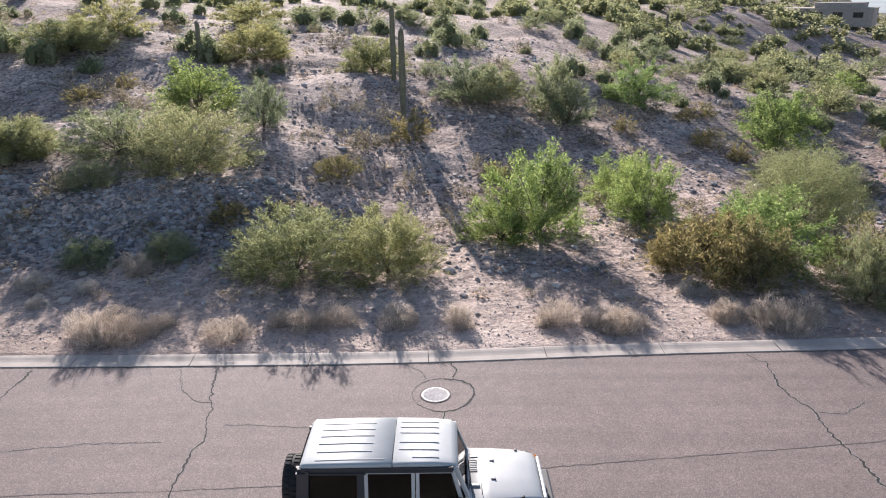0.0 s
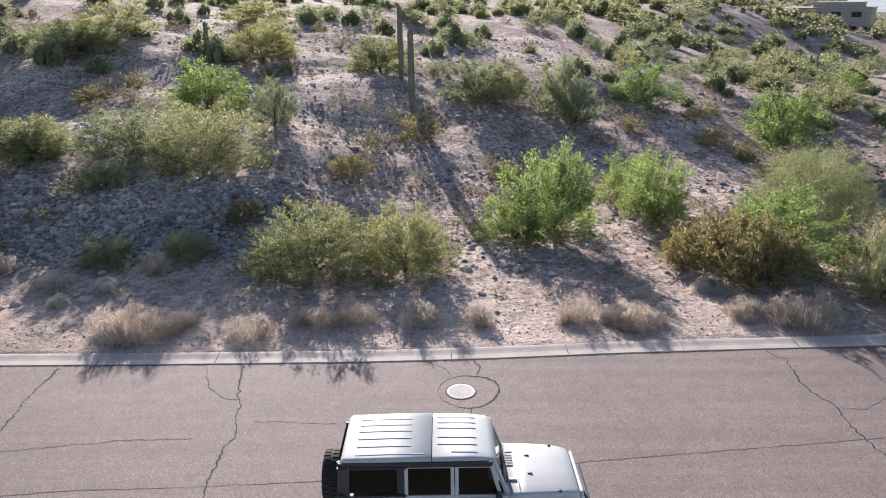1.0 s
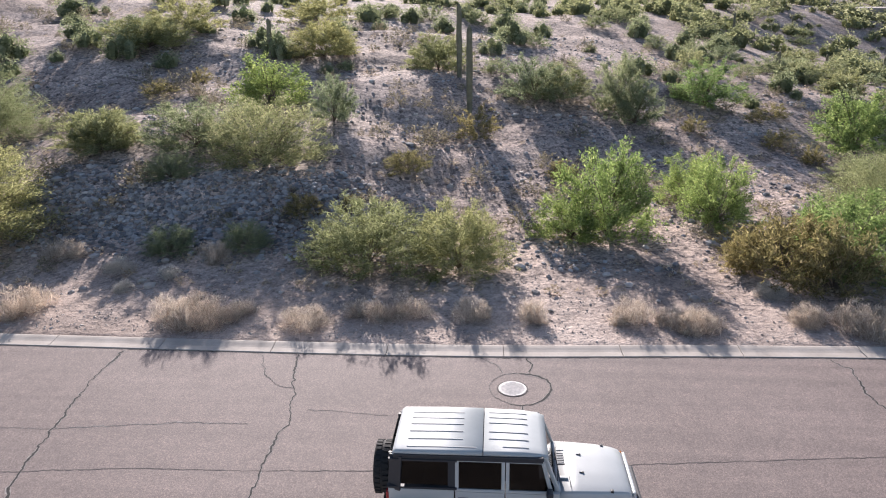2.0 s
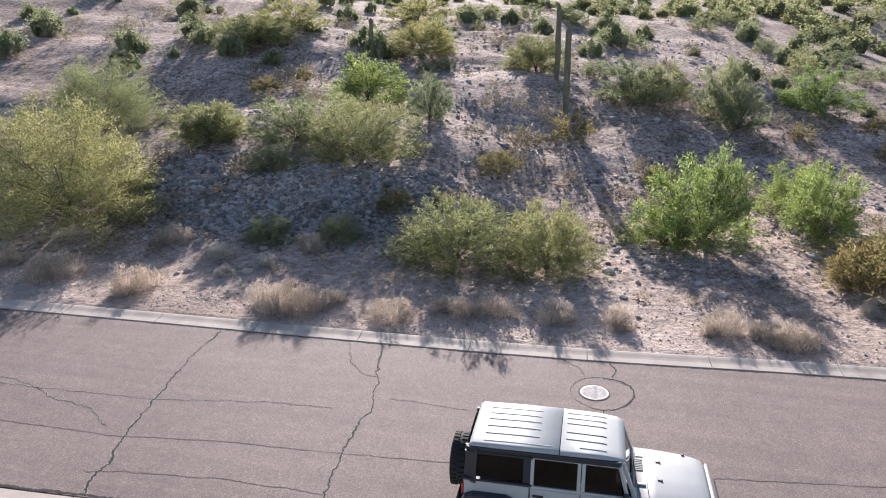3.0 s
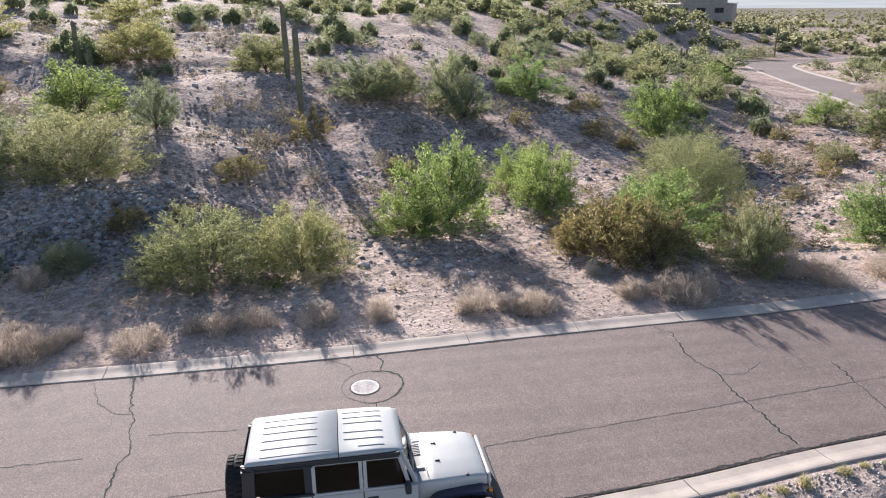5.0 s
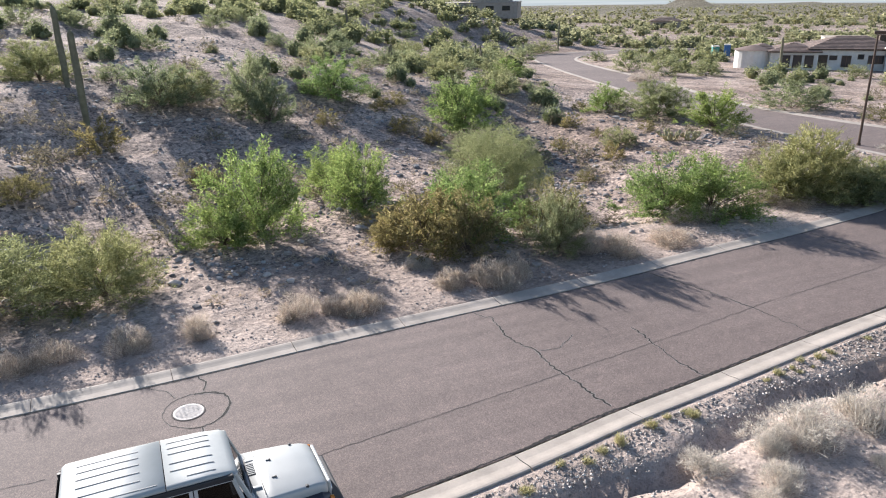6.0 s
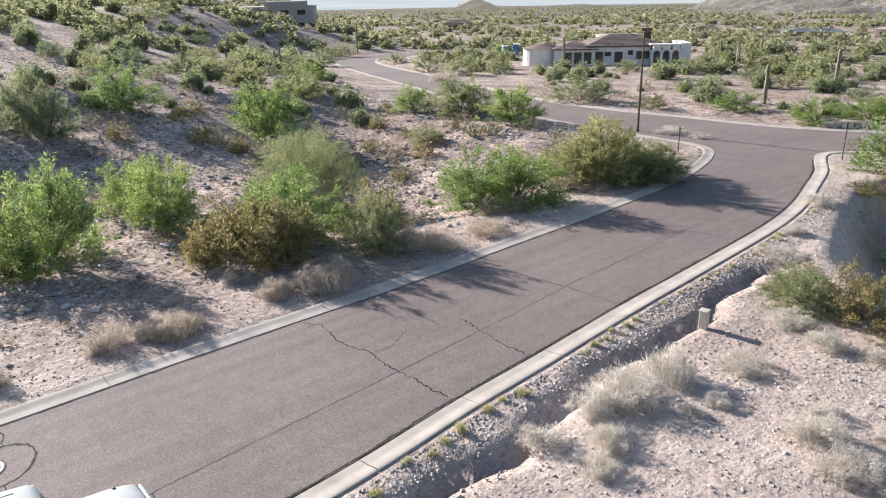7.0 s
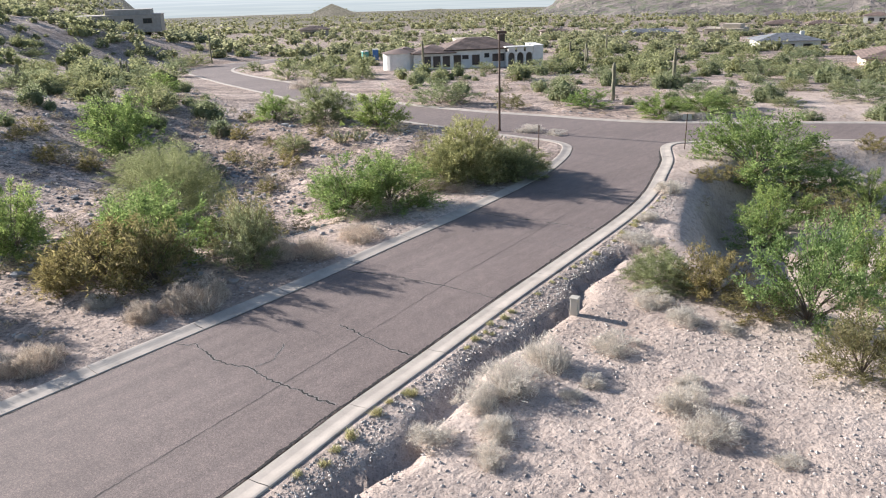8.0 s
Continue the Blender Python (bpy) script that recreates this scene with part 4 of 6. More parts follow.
# ---------------------------------------------------------------- cacti
def saguaro(high, seed, arms=()):
    rng = random.Random(seed)
    bm = bmesh.new()

    def column(path, radius):
        rows, ribs = [], 13
        for i, p in enumerate(path):
            f = i / (len(path) - 1)
            r = radius * (0.86 + 0.2 * math.sin(min(1, f * 1.3) * 2.6)) * (1 if f < 0.9 else math.sqrt(max(0.02, 1 - ((f - 0.9) / 0.1) ** 2)))
            rows.append([bm.verts.new((p[0] + r * (1 + 0.11 * (-1) ** q) * math.cos(3.1416 * q / ribs), p[1] + r * (1 + 0.11 * (-1) ** q) * math.sin(3.1416 * q / ribs), p[2])) for q in range(2 * ribs)])
        for a, b in zip(rows, rows[1:]):
            for q in range(2 * ribs):
                bm.faces.new((a[q], a[(q + 1) % (2 * ribs)], b[(q + 1) % (2 * ribs)], b[q]))
        bm.faces.new(rows[-1])

    lean = rng.uniform(-0.03, 0.03)
    rad = 0.105 + 0.010 * high
    column([(lean * high * (i / 22) ** 1.5, 0.02 * math.sin(i * 0.6), -0.1 + (high + 0.1) * i / 22) for i in range(23)], rad)
    for at, side, top in arms:
        a = radians(side)
        path = []
        for i in range(15):
            f = i / 14
            o = min(1, f * 3.2)
            path.append(((0.05 + 0.52 * math.sin(o * 1.57)) * math.cos(a), (0.05 + 0.52 * math.sin(o * 1.57)) * math.sin(a), at + 0.2 * (1 - math.cos(o * 1.57)) + max(0, f - 0.3) / 0.7 * (top - at)))
        column(path, rad * 0.72)
    bmesh.ops.recalc_face_normals(bm, faces=bm.faces)
    return bm


for i, (x, y, h) in enumerate(SAG_PLACES):
    arms = ((h * 0.45, 40, h * 0.8), (h * 0.5, 215, h * 0.72)) if i in (5, 12) else ()
    ob = part("saguaro", saguaro(h, 40 + i, arms), CACTUS, soft=True)
    ob.matrix_basis = Matrix.Translation((x, y, ground(x, y))) @ pose(0, 0, 0, 0, 0, i * 37)
    tagged(ob, "tall ribbed grey green saguaro with arms" if arms else "single ribbed grey green saguaro column", "cactus", "saguaros")


def cholla(seed):
    """A low jointed cholla: knobbly pale arms that fork upwards from a short stem."""
    rng = random.Random(seed)
    bm = bmesh.new()

    def joint(base, way, length, r, depth):
        tip = base + way * length
        rows = []
        u = way.orthogonal().normalized()
        w = way.cross(u)
        for k in range(6):
            f = k / 5
            rr = r * (0.72 + 0.5 * math.sin(3.1416 * min(0.98, f * 0.9 + 0.06))) * (1.0 if k % 2 else 0.88)
            rows.append([bm.verts.new(base + way * length * f + (u * math.cos(6.2832 * q / 7) + w * math.sin(6.2832 * q / 7)) * rr) for q in range(7)])
        for a, b in zip(rows, rows[1:]):
            for q in range(7):
                bm.faces.new((a[q], a[(q + 1) % 7], b[(q + 1) % 7], b[q]))
        bm.faces.new(rows[-1])
        bm.faces.new(rows[0][::-1])
        if depth:
            for _ in range(rng.choice((2, 3))):
                joint(tip - way * r * 0.6, (way * 0.7 + Vector((rng.uniform(-1, 1), rng.uniform(-1, 1), rng.uniform(0.1, 0.9)))).normalized(), length * rng.uniform(0.6, 0.95), r * 0.88, depth - 1)

    for i in range(6):
        a = i * 1.05 + rng.uniform(-0.2, 0.2)
        joint(Vector((0.12 * math.cos(a), 0.12 * math.sin(a), -0.05)), Vector((math.cos(a) * 0.9, math.sin(a) * 0.9, 0.75)).normalized(), 0.34, 0.06, 2)
    bmesh.ops.recalc_face_normals(bm, faces=bm.faces)
    return bm


for i, (x, y, w) in enumerate(((28.6, 33.6, 1.1), (29.5, 32.9, 0.95))):
    ob = part("cholla", cholla(70 + i), CHOLLA)
    ob.matrix_basis = Matrix.Translation((x, y, ground(x, y))) @ pose(0, 0, 0, 0, 0, i * 80) @ Matrix.Diagonal((w, w, w, 1))
    tagged(ob, "pale straw yellow jointed cholla cactus on gravel", "cactus", "chollas")


# ---------------------------------------------------------------- scrub too far or too small to count
PLOTS = [(89.0, 76.0, 17), (150.0, 298.0, 16), (116.0, 24.0, 10), (168.0, 54.0, 9), (0, 0, 14)]


def clear_of(x, y):
    """Which places are free of the road, its verge and the houses' plots."""
    ok = np.ones(len(x), bool)
    near = np.hypot(x, y) < 170
    d = np.minimum(np.minimum(side_of(LINE_FAR[::6], x[near], y[near]), side_of(LINE_NEAR[::6], x[near], y[near])), side_of(LINE_CROSS[::6], x[near], y[near]))
    ok[near] = (d > 2.2 + 4.5 * smooth(y[near], 42, 56)) & ~in_road(x[near], y[near])
    for a, b, r in PLOTS:
        ok &= np.hypot(x - a, y - b) > r
    return ok & ~((y < 20) & (x < 20))


def mound(rng, lobes, per, leaf):
    """A low far-off bush one metre wide and high: billows of leaves round dense twiggy hearts."""
    vs, fs, base = [], [], 0
    cell = np.array([(j, (j + 1) % 5, 5 + j) for j in range(5)] + [((j + 1) % 5, 5 + (j + 1) % 5, 5 + j) for j in range(5)] + [(5 + j, 5 + (j + 1) % 5, 10) for j in range(5)])
    for k in range(lobes):
        turn = k * 2.4 + rng.uniform(0, 1.0)
        off = 0.0 if k == 0 else rng.uniform(0.14, 0.30)
        r = rng.uniform(0.28, 0.36) if k == 0 else rng.uniform(0.18, 0.28)
        home = np.array([off * math.cos(turn), off * math.sin(turn), (0.50 if k == 0 else rng.uniform(0.12, 0.40))])
        d = unit(rng.normal(size=(per, 3)) + np.array([0, 0, 0.35]))
        at = home + d * (r * rng.uniform(0.5, 1.08, (per, 1))) * np.array([1, 1, 1.35])
        out = unit(d * 0.6 + rng.normal(size=(per, 3)) * 0.6 + np.array([0, 0, 0.35]))
        side = unit(np.cross(out, rng.normal(size=(per, 3)))) * leaf * 0.42
        size = rng.uniform(0.6, 1.35, (per, 1))
        v = np.stack([at - side * size, at + side * size, at + out * leaf * size], 1).reshape(-1, 3)
        v[:, 2] = np.abs(v[:, 2] - 0.02) + 0.02
        ring = np.array([(math.cos(1.2566 * j) * a, math.sin(1.2566 * j) * a, h) for a, h in ((0.22, -0.75), (0.50, 0.0)) for j in range(5)] + [(0, 0, 0.45)])
        q = ring * rng.uniform(0.78, 1.05, (11, 1)) * np.array([r, r, r * 1.25]) + home
        q[:5, 2] = np.maximum(0.0, home[2] - r * 1.3)
        q[:, 2] = np.maximum(q[:, 2], 0.0)
        vs += [v, q]
        fs += [np.arange(per * 3).reshape(-1, 3) + base, cell + base + per * 3]
        base += per * 3 + 11
    return np.concatenate(vs), np.concatenate(fs)


def scrub(name, label, seed, count, near, far, size, lobes, per, leaf, material, category, az=(-46, 82), lean=0.8, tall=(0.6, 0.95), models=9, spread=1.35):
    rng = np.random.default_rng(seed)
    r = near * (far / near) ** (rng.random(count * 2) ** lean)
    a = np.radians(rng.uniform(*az, count * 2))
    x, y = r * np.sin(a), r * np.cos(a)
    # patchy: thicker in some stretches than in others
    keep = clear_of(x, y) & (rng.random(len(x)) < 0.62 + 0.5 * waves(x, y, 0.45 * near, seed))
    x, y = x[keep][:count], y[keep][:count]
    z = height(x, y)
    shapes = [mound(rng, lobes, per, leaf) if far > 100 else sprays(rng, per, lobes * 7, 5, 0.16, 0.13, 0.45, 0.018, leaf, leaf * 0.25, wild=0.6)[:2] for _ in range(models)]
    vs, fs, base = [], [], 0
    for i, (px, py, pz) in enumerate(zip(x, y, z)):
        v, f = shapes[i % models]
        w, t = size * rng.uniform(0.4, spread), rng.uniform(0, 6.28)
        c, d = math.cos(t) * w, math.sin(t) * w
        vs.append(np.column_stack([v[:, 0] * c - v[:, 1] * d + px, v[:, 0] * d + v[:, 1] * c + py, v[:, 2] * w * rng.uniform(*tall) + pz - 0.05]))
        fs.append(f + base)
        base += len(v)
    ob = mesh_object(name, np.concatenate(vs).tolist(), np.concatenate(fs).tolist(), material)
    return tagged(ob, label, category, kind="stuff")


scrub("desert_scrub", "grey green desert scrub dotted over the slope", 51, 260, 46, 130, 2.5, 11, 160, 0.038, CREO_LEAF, "bushes", tall=(0.6, 0.85))
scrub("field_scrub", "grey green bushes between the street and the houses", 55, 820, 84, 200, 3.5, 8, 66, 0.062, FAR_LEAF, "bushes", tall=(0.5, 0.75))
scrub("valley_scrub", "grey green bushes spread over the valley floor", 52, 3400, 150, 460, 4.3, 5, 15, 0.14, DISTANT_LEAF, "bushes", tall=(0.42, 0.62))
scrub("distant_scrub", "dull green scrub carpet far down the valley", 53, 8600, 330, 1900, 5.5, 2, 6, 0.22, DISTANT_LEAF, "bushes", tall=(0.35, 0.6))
scrub("low_brush", "small grey brown half dry brush between the bushes", 56, 420, 26, 85, 1.2, 6, 420, 0.07, BRUSH_LEAF, "bushes", az=(-46, 62), tall=(0.45, 0.75))
scrub("low_tufts", "tiny grey dry tufts scattered over the gravel", 54, 1100, 17.0, 80, 0.5, 3, 80, 0.16, GREY_BLADE, "grass", tall=(0.4, 0.65))


def rubble(rng, xs, ys, zs, size, material, name, label):
    """Loose stones: rough eight-sided chips, and rounder twenty-sided ones where they are large."""
    octa = np.array([(1, 0, 0), (0, 1, 0), (-1, 0, 0), (0, -1, 0), (0, 0, 1), (0.3, 0.2, -0.6)], float)
    tri8 = np.array([(0, 1, 4), (1, 2, 4), (2, 3, 4), (3, 0, 4), (1, 0, 5), (2, 1, 5), (3, 2, 5), (0, 3, 5)])
    b = bmesh.new()
    bmesh.ops.create_icosphere(b, subdivisions=1, radius=1.0)
    b.verts.ensure_lookup_table()
    ico, tri20 = np.array([v.co[:] for v in b.verts]), np.array([[v.index for v in f.verts] for f in b.faces])
    b.free()
    vs, fs, base = [], [], 0
    for x, y, z, s in zip(xs, ys, zs, size):
        shape, faces = (ico, tri20) if s > 0.05 else (octa, tri8)
        a = rng.uniform(0, 6.28)
        v = shape * rng.uniform(0.72, 1.2, (len(shape), 1)) * rng.uniform(0.8, 1.2, 3) * s * np.array([1.2, 0.95, 0.68])
        v = np.column_stack([v[:, 0] * math.cos(a) - v[:, 1] * math.sin(a), v[:, 0] * math.sin(a) + v[:, 1] * math.cos(a), v[:, 2]])
        vs.append(v + np.array([x, y, z + s * 0.2])), fs.append(faces + base)
        base += len(v)
    ob = mesh_object(name, np.concatenate(vs).tolist(), np.concatenate(fs).tolist(), material)
    return tagged(ob, label, "stones", kind="stuff")


def scatter_stones(seed, count):
    rng = np.random.default_rng(seed)
    xs, ys = rng.uniform(-25, 40, count), 1 + 54 * rng.random(count) ** 1.25
    ok = ~in_road(xs, ys)
    for line in (LINE_FAR, LINE_NEAR, LINE_CROSS):
        ok &= side_of(line[::3], xs, ys) > 0.8
    ok &= (np.hypot(xs, ys) > 5) & (rng.random(count) < 0.6 + 0.6 * waves(xs, ys, 6.0, 3))
    xs, ys = xs[ok], ys[ok]
    size = 0.014 + 0.036 * rng.random(len(xs)) ** 3 + 0.07 * (rng.random(len(xs)) > 0.988) * rng.random(len(xs)) * (ys > 17)
    hill = (ys > 19) & (rng.random(len(xs)) > 0.9)
    size = size + hill * (0.03 + 0.13 * rng.random(len(xs)) ** 3)
    return rubble(rng, xs, ys, height(xs, ys), size, STONE, "stones", "loose pale and grey stones on the gravel")


scatter_stones(61, 38000)


def ditch_stones(seed, count):
    """Dark broken stones on the apron between the near kerb and the cut bank."""
    rng = np.random.default_rng(seed)
    line = LINE_NEAR[(LINE_NEAR[:, 0] > 2) & (LINE_NEAR[:, 0] < 31)]
    i = rng.integers(0, len(line) - 1, count)
    f = rng.random(count)[:, None]
    p = line[i] * (1 - f) + line[i + 1] * f
    t = unit(line[i + 1] - line[i])
    off = rng.normal(1.15, 0.32, count)
    off = np.clip(off, 0.78, 2.3)
    p = p + np.stack([t[:, 1], -t[:, 0]], 1) * off[:, None]
    z = height(p[:, 0], p[:, 1])
    return rubble(rng, p[:, 0], p[:, 1], z, 0.012 + 0.036 * rng.random(count) ** 3, DARK_STONE, "ditch_stones", "grey broken stones in the eroded ditch")


ditch_stones(62, 6500)


def kerb_grass(seed, count):
    """Short yellowish grass tufts along the outer edge of the near kerb."""
    rng = random.Random(seed)
    line = LINE_NEAR[(LINE_NEAR[:, 0] > 4) & (LINE_NEAR[:, 0] < 30)]
    first = None
    for i in range(count):
        k = rng.randrange(len(line) - 1)
        t = line[k + 1] - line[k]
        t = t / np.linalg.norm(t)
        off = rng.uniform(0.75, 1.05)
        x, y = line[k][0] + t[1] * off, line[k][1] - t[0] * off
        if first is None:
            first = ob = tagged(tuft("grass_tuft", "short yellow green grass tuft beside the kerb", GRASS_BLADE, 3, 260, 0.012, 0.45), category="grass", group="grass tufts along the kerb")
        else:
            ob = first.copy()
            scene.collection.objects.link(ob)
        w = rng.uniform(0.18, 0.42)
        set_at(ob, x, y, w, w * rng.uniform(0.5, 0.9), rng.uniform(0, 360))


kerb_grass(5, 46)


def bank_rocks(seed, count):
    """Broken grey rock lying on the steep bank at the foot of the slope."""
    rng = np.random.default_rng(seed)
    xs, ys = rng.uniform(-19, -2.5, count), rng.normal(25.6, 1.3, count)
    return rubble(rng, xs, ys, height(xs, ys), 0.035 + 0.11 * rng.random(count) ** 2.2, BANK_STONE, "bank_rocks", "broken blue grey rocks on the steep bank")


bank_rocks(63, 5200)


def wash_rocks(seed, count):
    rng = np.random.default_rng(seed)
    xs = rng.uniform(11, 24, count)
    ys = rng.normal(0, 2.2, count) + 27 + 1.1 * (xs - 14)
    return rubble(rng, xs, ys, height(xs, ys), 0.04 + 0.12 * rng.random(count) ** 2, BANK_STONE, "wash_rocks", "grey rocks along the shallow wash")


wash_rocks(64, 900)


def slope_rocks(seed, count):
    """Dark broken rock in patches all over the slope."""
    rng = np.random.default_rng(seed)
    xs, ys = rng.uniform(-28, 46, count * 3), 22.5 + 48 * rng.random(count * 3) ** 1.3
    ok = (rng.random(len(xs)) < 0.35 + 0.9 * waves(xs, ys, 5.5, 8)) & clear_of(xs, ys)
    xs, ys = xs[ok][:count], ys[ok][:count]
    size = 0.03 + 0.085 * rng.random(len(xs)) ** 2.5 + 0.12 * (rng.random(len(xs)) > 0.97)
    return rubble(rng, xs, ys, height(xs, ys), size, BANK_STONE, "slope_rocks", "dark grey broken rocks strewn over the slope")


slope_rocks(65, 11000)


def gravel_stones(seed, count):
    """Fist-sized and smaller pale stones on the open gravel below the road."""
    rng = np.random.default_rng(seed)
    xs, ys = rng.uniform(6, 24, count), rng.uniform(-1, 11, count)
    ok = (side_of(LINE_NEAR[::3], xs, ys) > 2.1) & ~in_road(xs, ys) & (ys < 9.6 + 0.14 * xs) & (rng.random(count) < 0.55 + 0.6 * waves(xs, ys, 3.7, 6))
    xs, ys = xs[ok], ys[ok]
    size = 0.010 + 0.040 * rng.random(len(xs)) ** 4
    return rubble(rng, xs, ys, height(xs, ys), size, STONE, "gravel_stones", "small pale stones on the open gravel")


gravel_stones(66, 14000)


def foot_stones(seed, count):
    """Pale and grey stones along the foot of the slope."""
    rng = np.random.default_rng(seed)
    xs, ys = rng.uniform(-24, 30, count), 17.2 + 7.5 * rng.random(count) ** 1.2
    ok = (side_of(LINE_FAR[::3], xs, ys) > 0.75) & ~in_road(xs, ys) & (rng.random(count) < 0.55 + 0.6 * waves(xs, ys, 2.9, 4))
    xs, ys = xs[ok], ys[ok]
    size = 0.012 + 0.032 * rng.random(len(xs)) ** 3
    return rubble(rng, xs, ys, height(xs, ys), size, STONE, "foot_stones", "pale and grey stones along the foot of the slope")


foot_stones(67, 16000)

# ---------------------------------------------------------------- marks in the carriageway
def crooked(points, wobble, seed, step=0.12):
    """A jagged run through the points."""
    rng = np.random.default_rng(seed)
    out = []
    for a, b in zip(points, points[1:]):
        a, b = np.array(a, float), np.array(b, float)
        n = max(2, int(np.linalg.norm(b - a) / step))
        side = np.array([-(b - a)[1], (b - a)[0]]) / np.linalg.norm(b - a)
        drift = 0.0
        for i in range(n):
            drift = drift * 0.75 + rng.normal() * wobble
            out.append(a + (b - a) * i / n + side * drift * math.sin(3.14 * i / n) ** 0.3)
    out.append(np.array(points[-1], float))
    return np.array(out)


def crack(points, width, seed, material, wobble=0.05, name="crack", label="open dark crack in the asphalt", lip=True):
    """A jagged gap of uneven width; old cracks have pale crumbled lips."""
    rng = np.random.default_rng(seed + 1)
    line = crooked(points, wobble * 0.8, seed, 0.055)
    line = line + rng.normal(size=line.shape) * 0.006
    t = np.gradient(line, axis=0)
    t = t / (np.linalg.norm(t, axis=1)[:, None] + 1e-9)
    side = np.stack([-t[:, 1], t[:, 0]], 1)
    slow = np.interp(np.arange(len(line)), np.arange(0, len(line) + 9, 9), rng.uniform(0.35, 1.25, len(np.arange(0, len(line) + 9, 9))))

    def band(k, lift):
        verts = []
        for q, d, (a, b) in zip(line, side, k):
            for o in (-a, b):
                e = q + d * o
                verts.append((e[0], e[1], level(e[0], e[1]) + lift))
        return verts, [(2 * g, 2 * g + 1, 2 * g + 3, 2 * g + 2) for g in range(len(line) - 1)]

    width = width * (1.4 if lip and width > 0.03 else 1.0)
    half = width * 0.5 * slow[:, None] * rng.uniform(0.5, 1.4, (len(line), 2))
    half[0] = half[-1] = width * 0.05
    v, f = band(half, 0.004)
    gap = tagged(mesh_object(name, v, f, material), label, "crack", kind="structure")
    if lip and material is CRACK:
        v, f = band(half + 0.016 * slow[:, None] * rng.uniform(0.0, 1.9, (len(line), 2)), 0.002)
        mesh_object("crumbled_lip", v, f, DUST, gap, "pale crumbled edge of the crack")
    return gap


crack([(-5.25, 16.2), (-5.24, 16.05), (-5.08, 15.2), (-4.87, 14.5), (-4.56, 12.98), (-4.69, 12.7), (-4.65, 11.36), (-4.61, 10.72), (-4.47, 9.6)], 0.034, 1, CRACK, 0.03)
crack([(-6.16, 16.15), (-5.8, 15.12), (-5.34, 14.65), (-4.9, 14.54)], 0.022, 9, CRACK, 0.02)
crack([(-9.85, 16.1), (-9.88, 14.72), (-9.70, 13.28), (-9.54, 12.35), (-9.36, 11.17), (-9.08, 10.32), (-9.05, 9.60), (-8.87, 9.2)], 0.036, 2, CRACK, 0.03)
crack([(-16.5, 13.3), (-13.91, 12.67), (-12.79, 12.49), (-11.81, 12.05), (-10.80, 11.89), (-9.91, 11.27)], 0.024, 13, CRACK, 0.03)
crack([(8.0, 16.8), (8.35, 16.3), (8.15, 15.2), (8.48, 14.1), (8.47, 13.0), (8.58, 11.9), (8.66, 11.2)], 0.034, 3, CRACK, 0.03)
crack([(8.55, 14.07), (9.11, 14.0), (9.79, 14.49)], 0.02, 24, CRACK, 0.02)
crack([(14.3, 17.1), (14.77, 15.86), (15.08, 14.67), (15.28, 13.45), (15.5, 11.9)], 0.04, 4, CRACK, 0.03)
crack([(11.46, 14.21), (11.38, 13.05), (11.34, 11.98), (11.44, 11.4)], 0.035, 5, CRACK, 0.03)
crack([(0.51, 16.4), (0.69, 15.93), (0.60, 15.62)], 0.045, 6, CRACK, 0.02)
crack([(-0.58, 16.3), (-0.18, 15.95), (-0.02, 15.55)], 0.026, 7, CRACK, 0.02)
crack([(0.45, 14.15), (0.5, 13.4), (0.62, 12.7)], 0.026, 8, CRACK, 0.02)
crack([(21.9, 18.0), (22.08, 16.29), (22.51, 14.48), (22.8, 12.9)], 0.035, 10, CRACK, 0.03)
crack([(25.8, 17.7), (26.48, 15.34), (27.2, 13.5)], 0.03, 14, CRACK, 0.03)
crack([(20.3, 12.6), (20.47, 13.3), (21.7, 12.8)], 0.025, 11, CRACK, 0.02)
crack([(38.2, 24.6), (39.4, 23.8), (40.4, 23.9)], 0.05, 12, CRACK)
# lengthwise paving seams and hairlines
crack([(-58, 11.0), (-12.4, 11.05), (-9.6, 11.02), (-7.16, 11.32), (-4.85, 11.42), (-2.56, 11.56), (1.5, 12.0), (5.43, 12.5), (8.5, 12.87), (12.78, 13.42), (15.8, 13.89), (19.16, 14.2), (23.69, 14.72), (28.66, 15.5), (32, 16.6)], 0.020, 20, SEAM, 0.01, "paving_seam", "thin dark paving seam along the road")
crack([(-20, 12.3), (-9.7, 12.49), (-7.96, 12.79), (-6.65, 12.96), (-5.44, 12.98)], 0.013, 21, CRACK, 0.015)
crack([(-4.33, 13.63), (-3.39, 13.58), (-2.48, 13.53)], 0.012, 25, CRACK, 0.015)
crack([(-9.36, 9.85), (-8.25, 10.03), (-6.31, 10.18), (-4.48, 10.15)], 0.02, 22, SEAM, 0.012, "paving_seam", "thin dark paving seam along the road")
# the broken edge where asphalt meets the near kerb
edge = LINE_NEAR[(LINE_NEAR[:, 0] > -20) & (LINE_NEAR[:, 0] < 37)]
crack([tuple(p + np.array([-0.02, 0.04])) for p in edge[::2]], 0.075, 30, CRACK, 0.012, "edge_gap", "dark broken gap between asphalt and kerb", lip=False)
edge = LINE_FAR[(LINE_FAR[:, 0] > -20) & (LINE_FAR[:, 0] < 34)]
crack([tuple(p + np.array([0.0, -0.01])) for p in edge[::2]], 0.035, 31, CRACK, 0.006, "edge_gap", "dark broken gap between asphalt and kerb", lip=False)

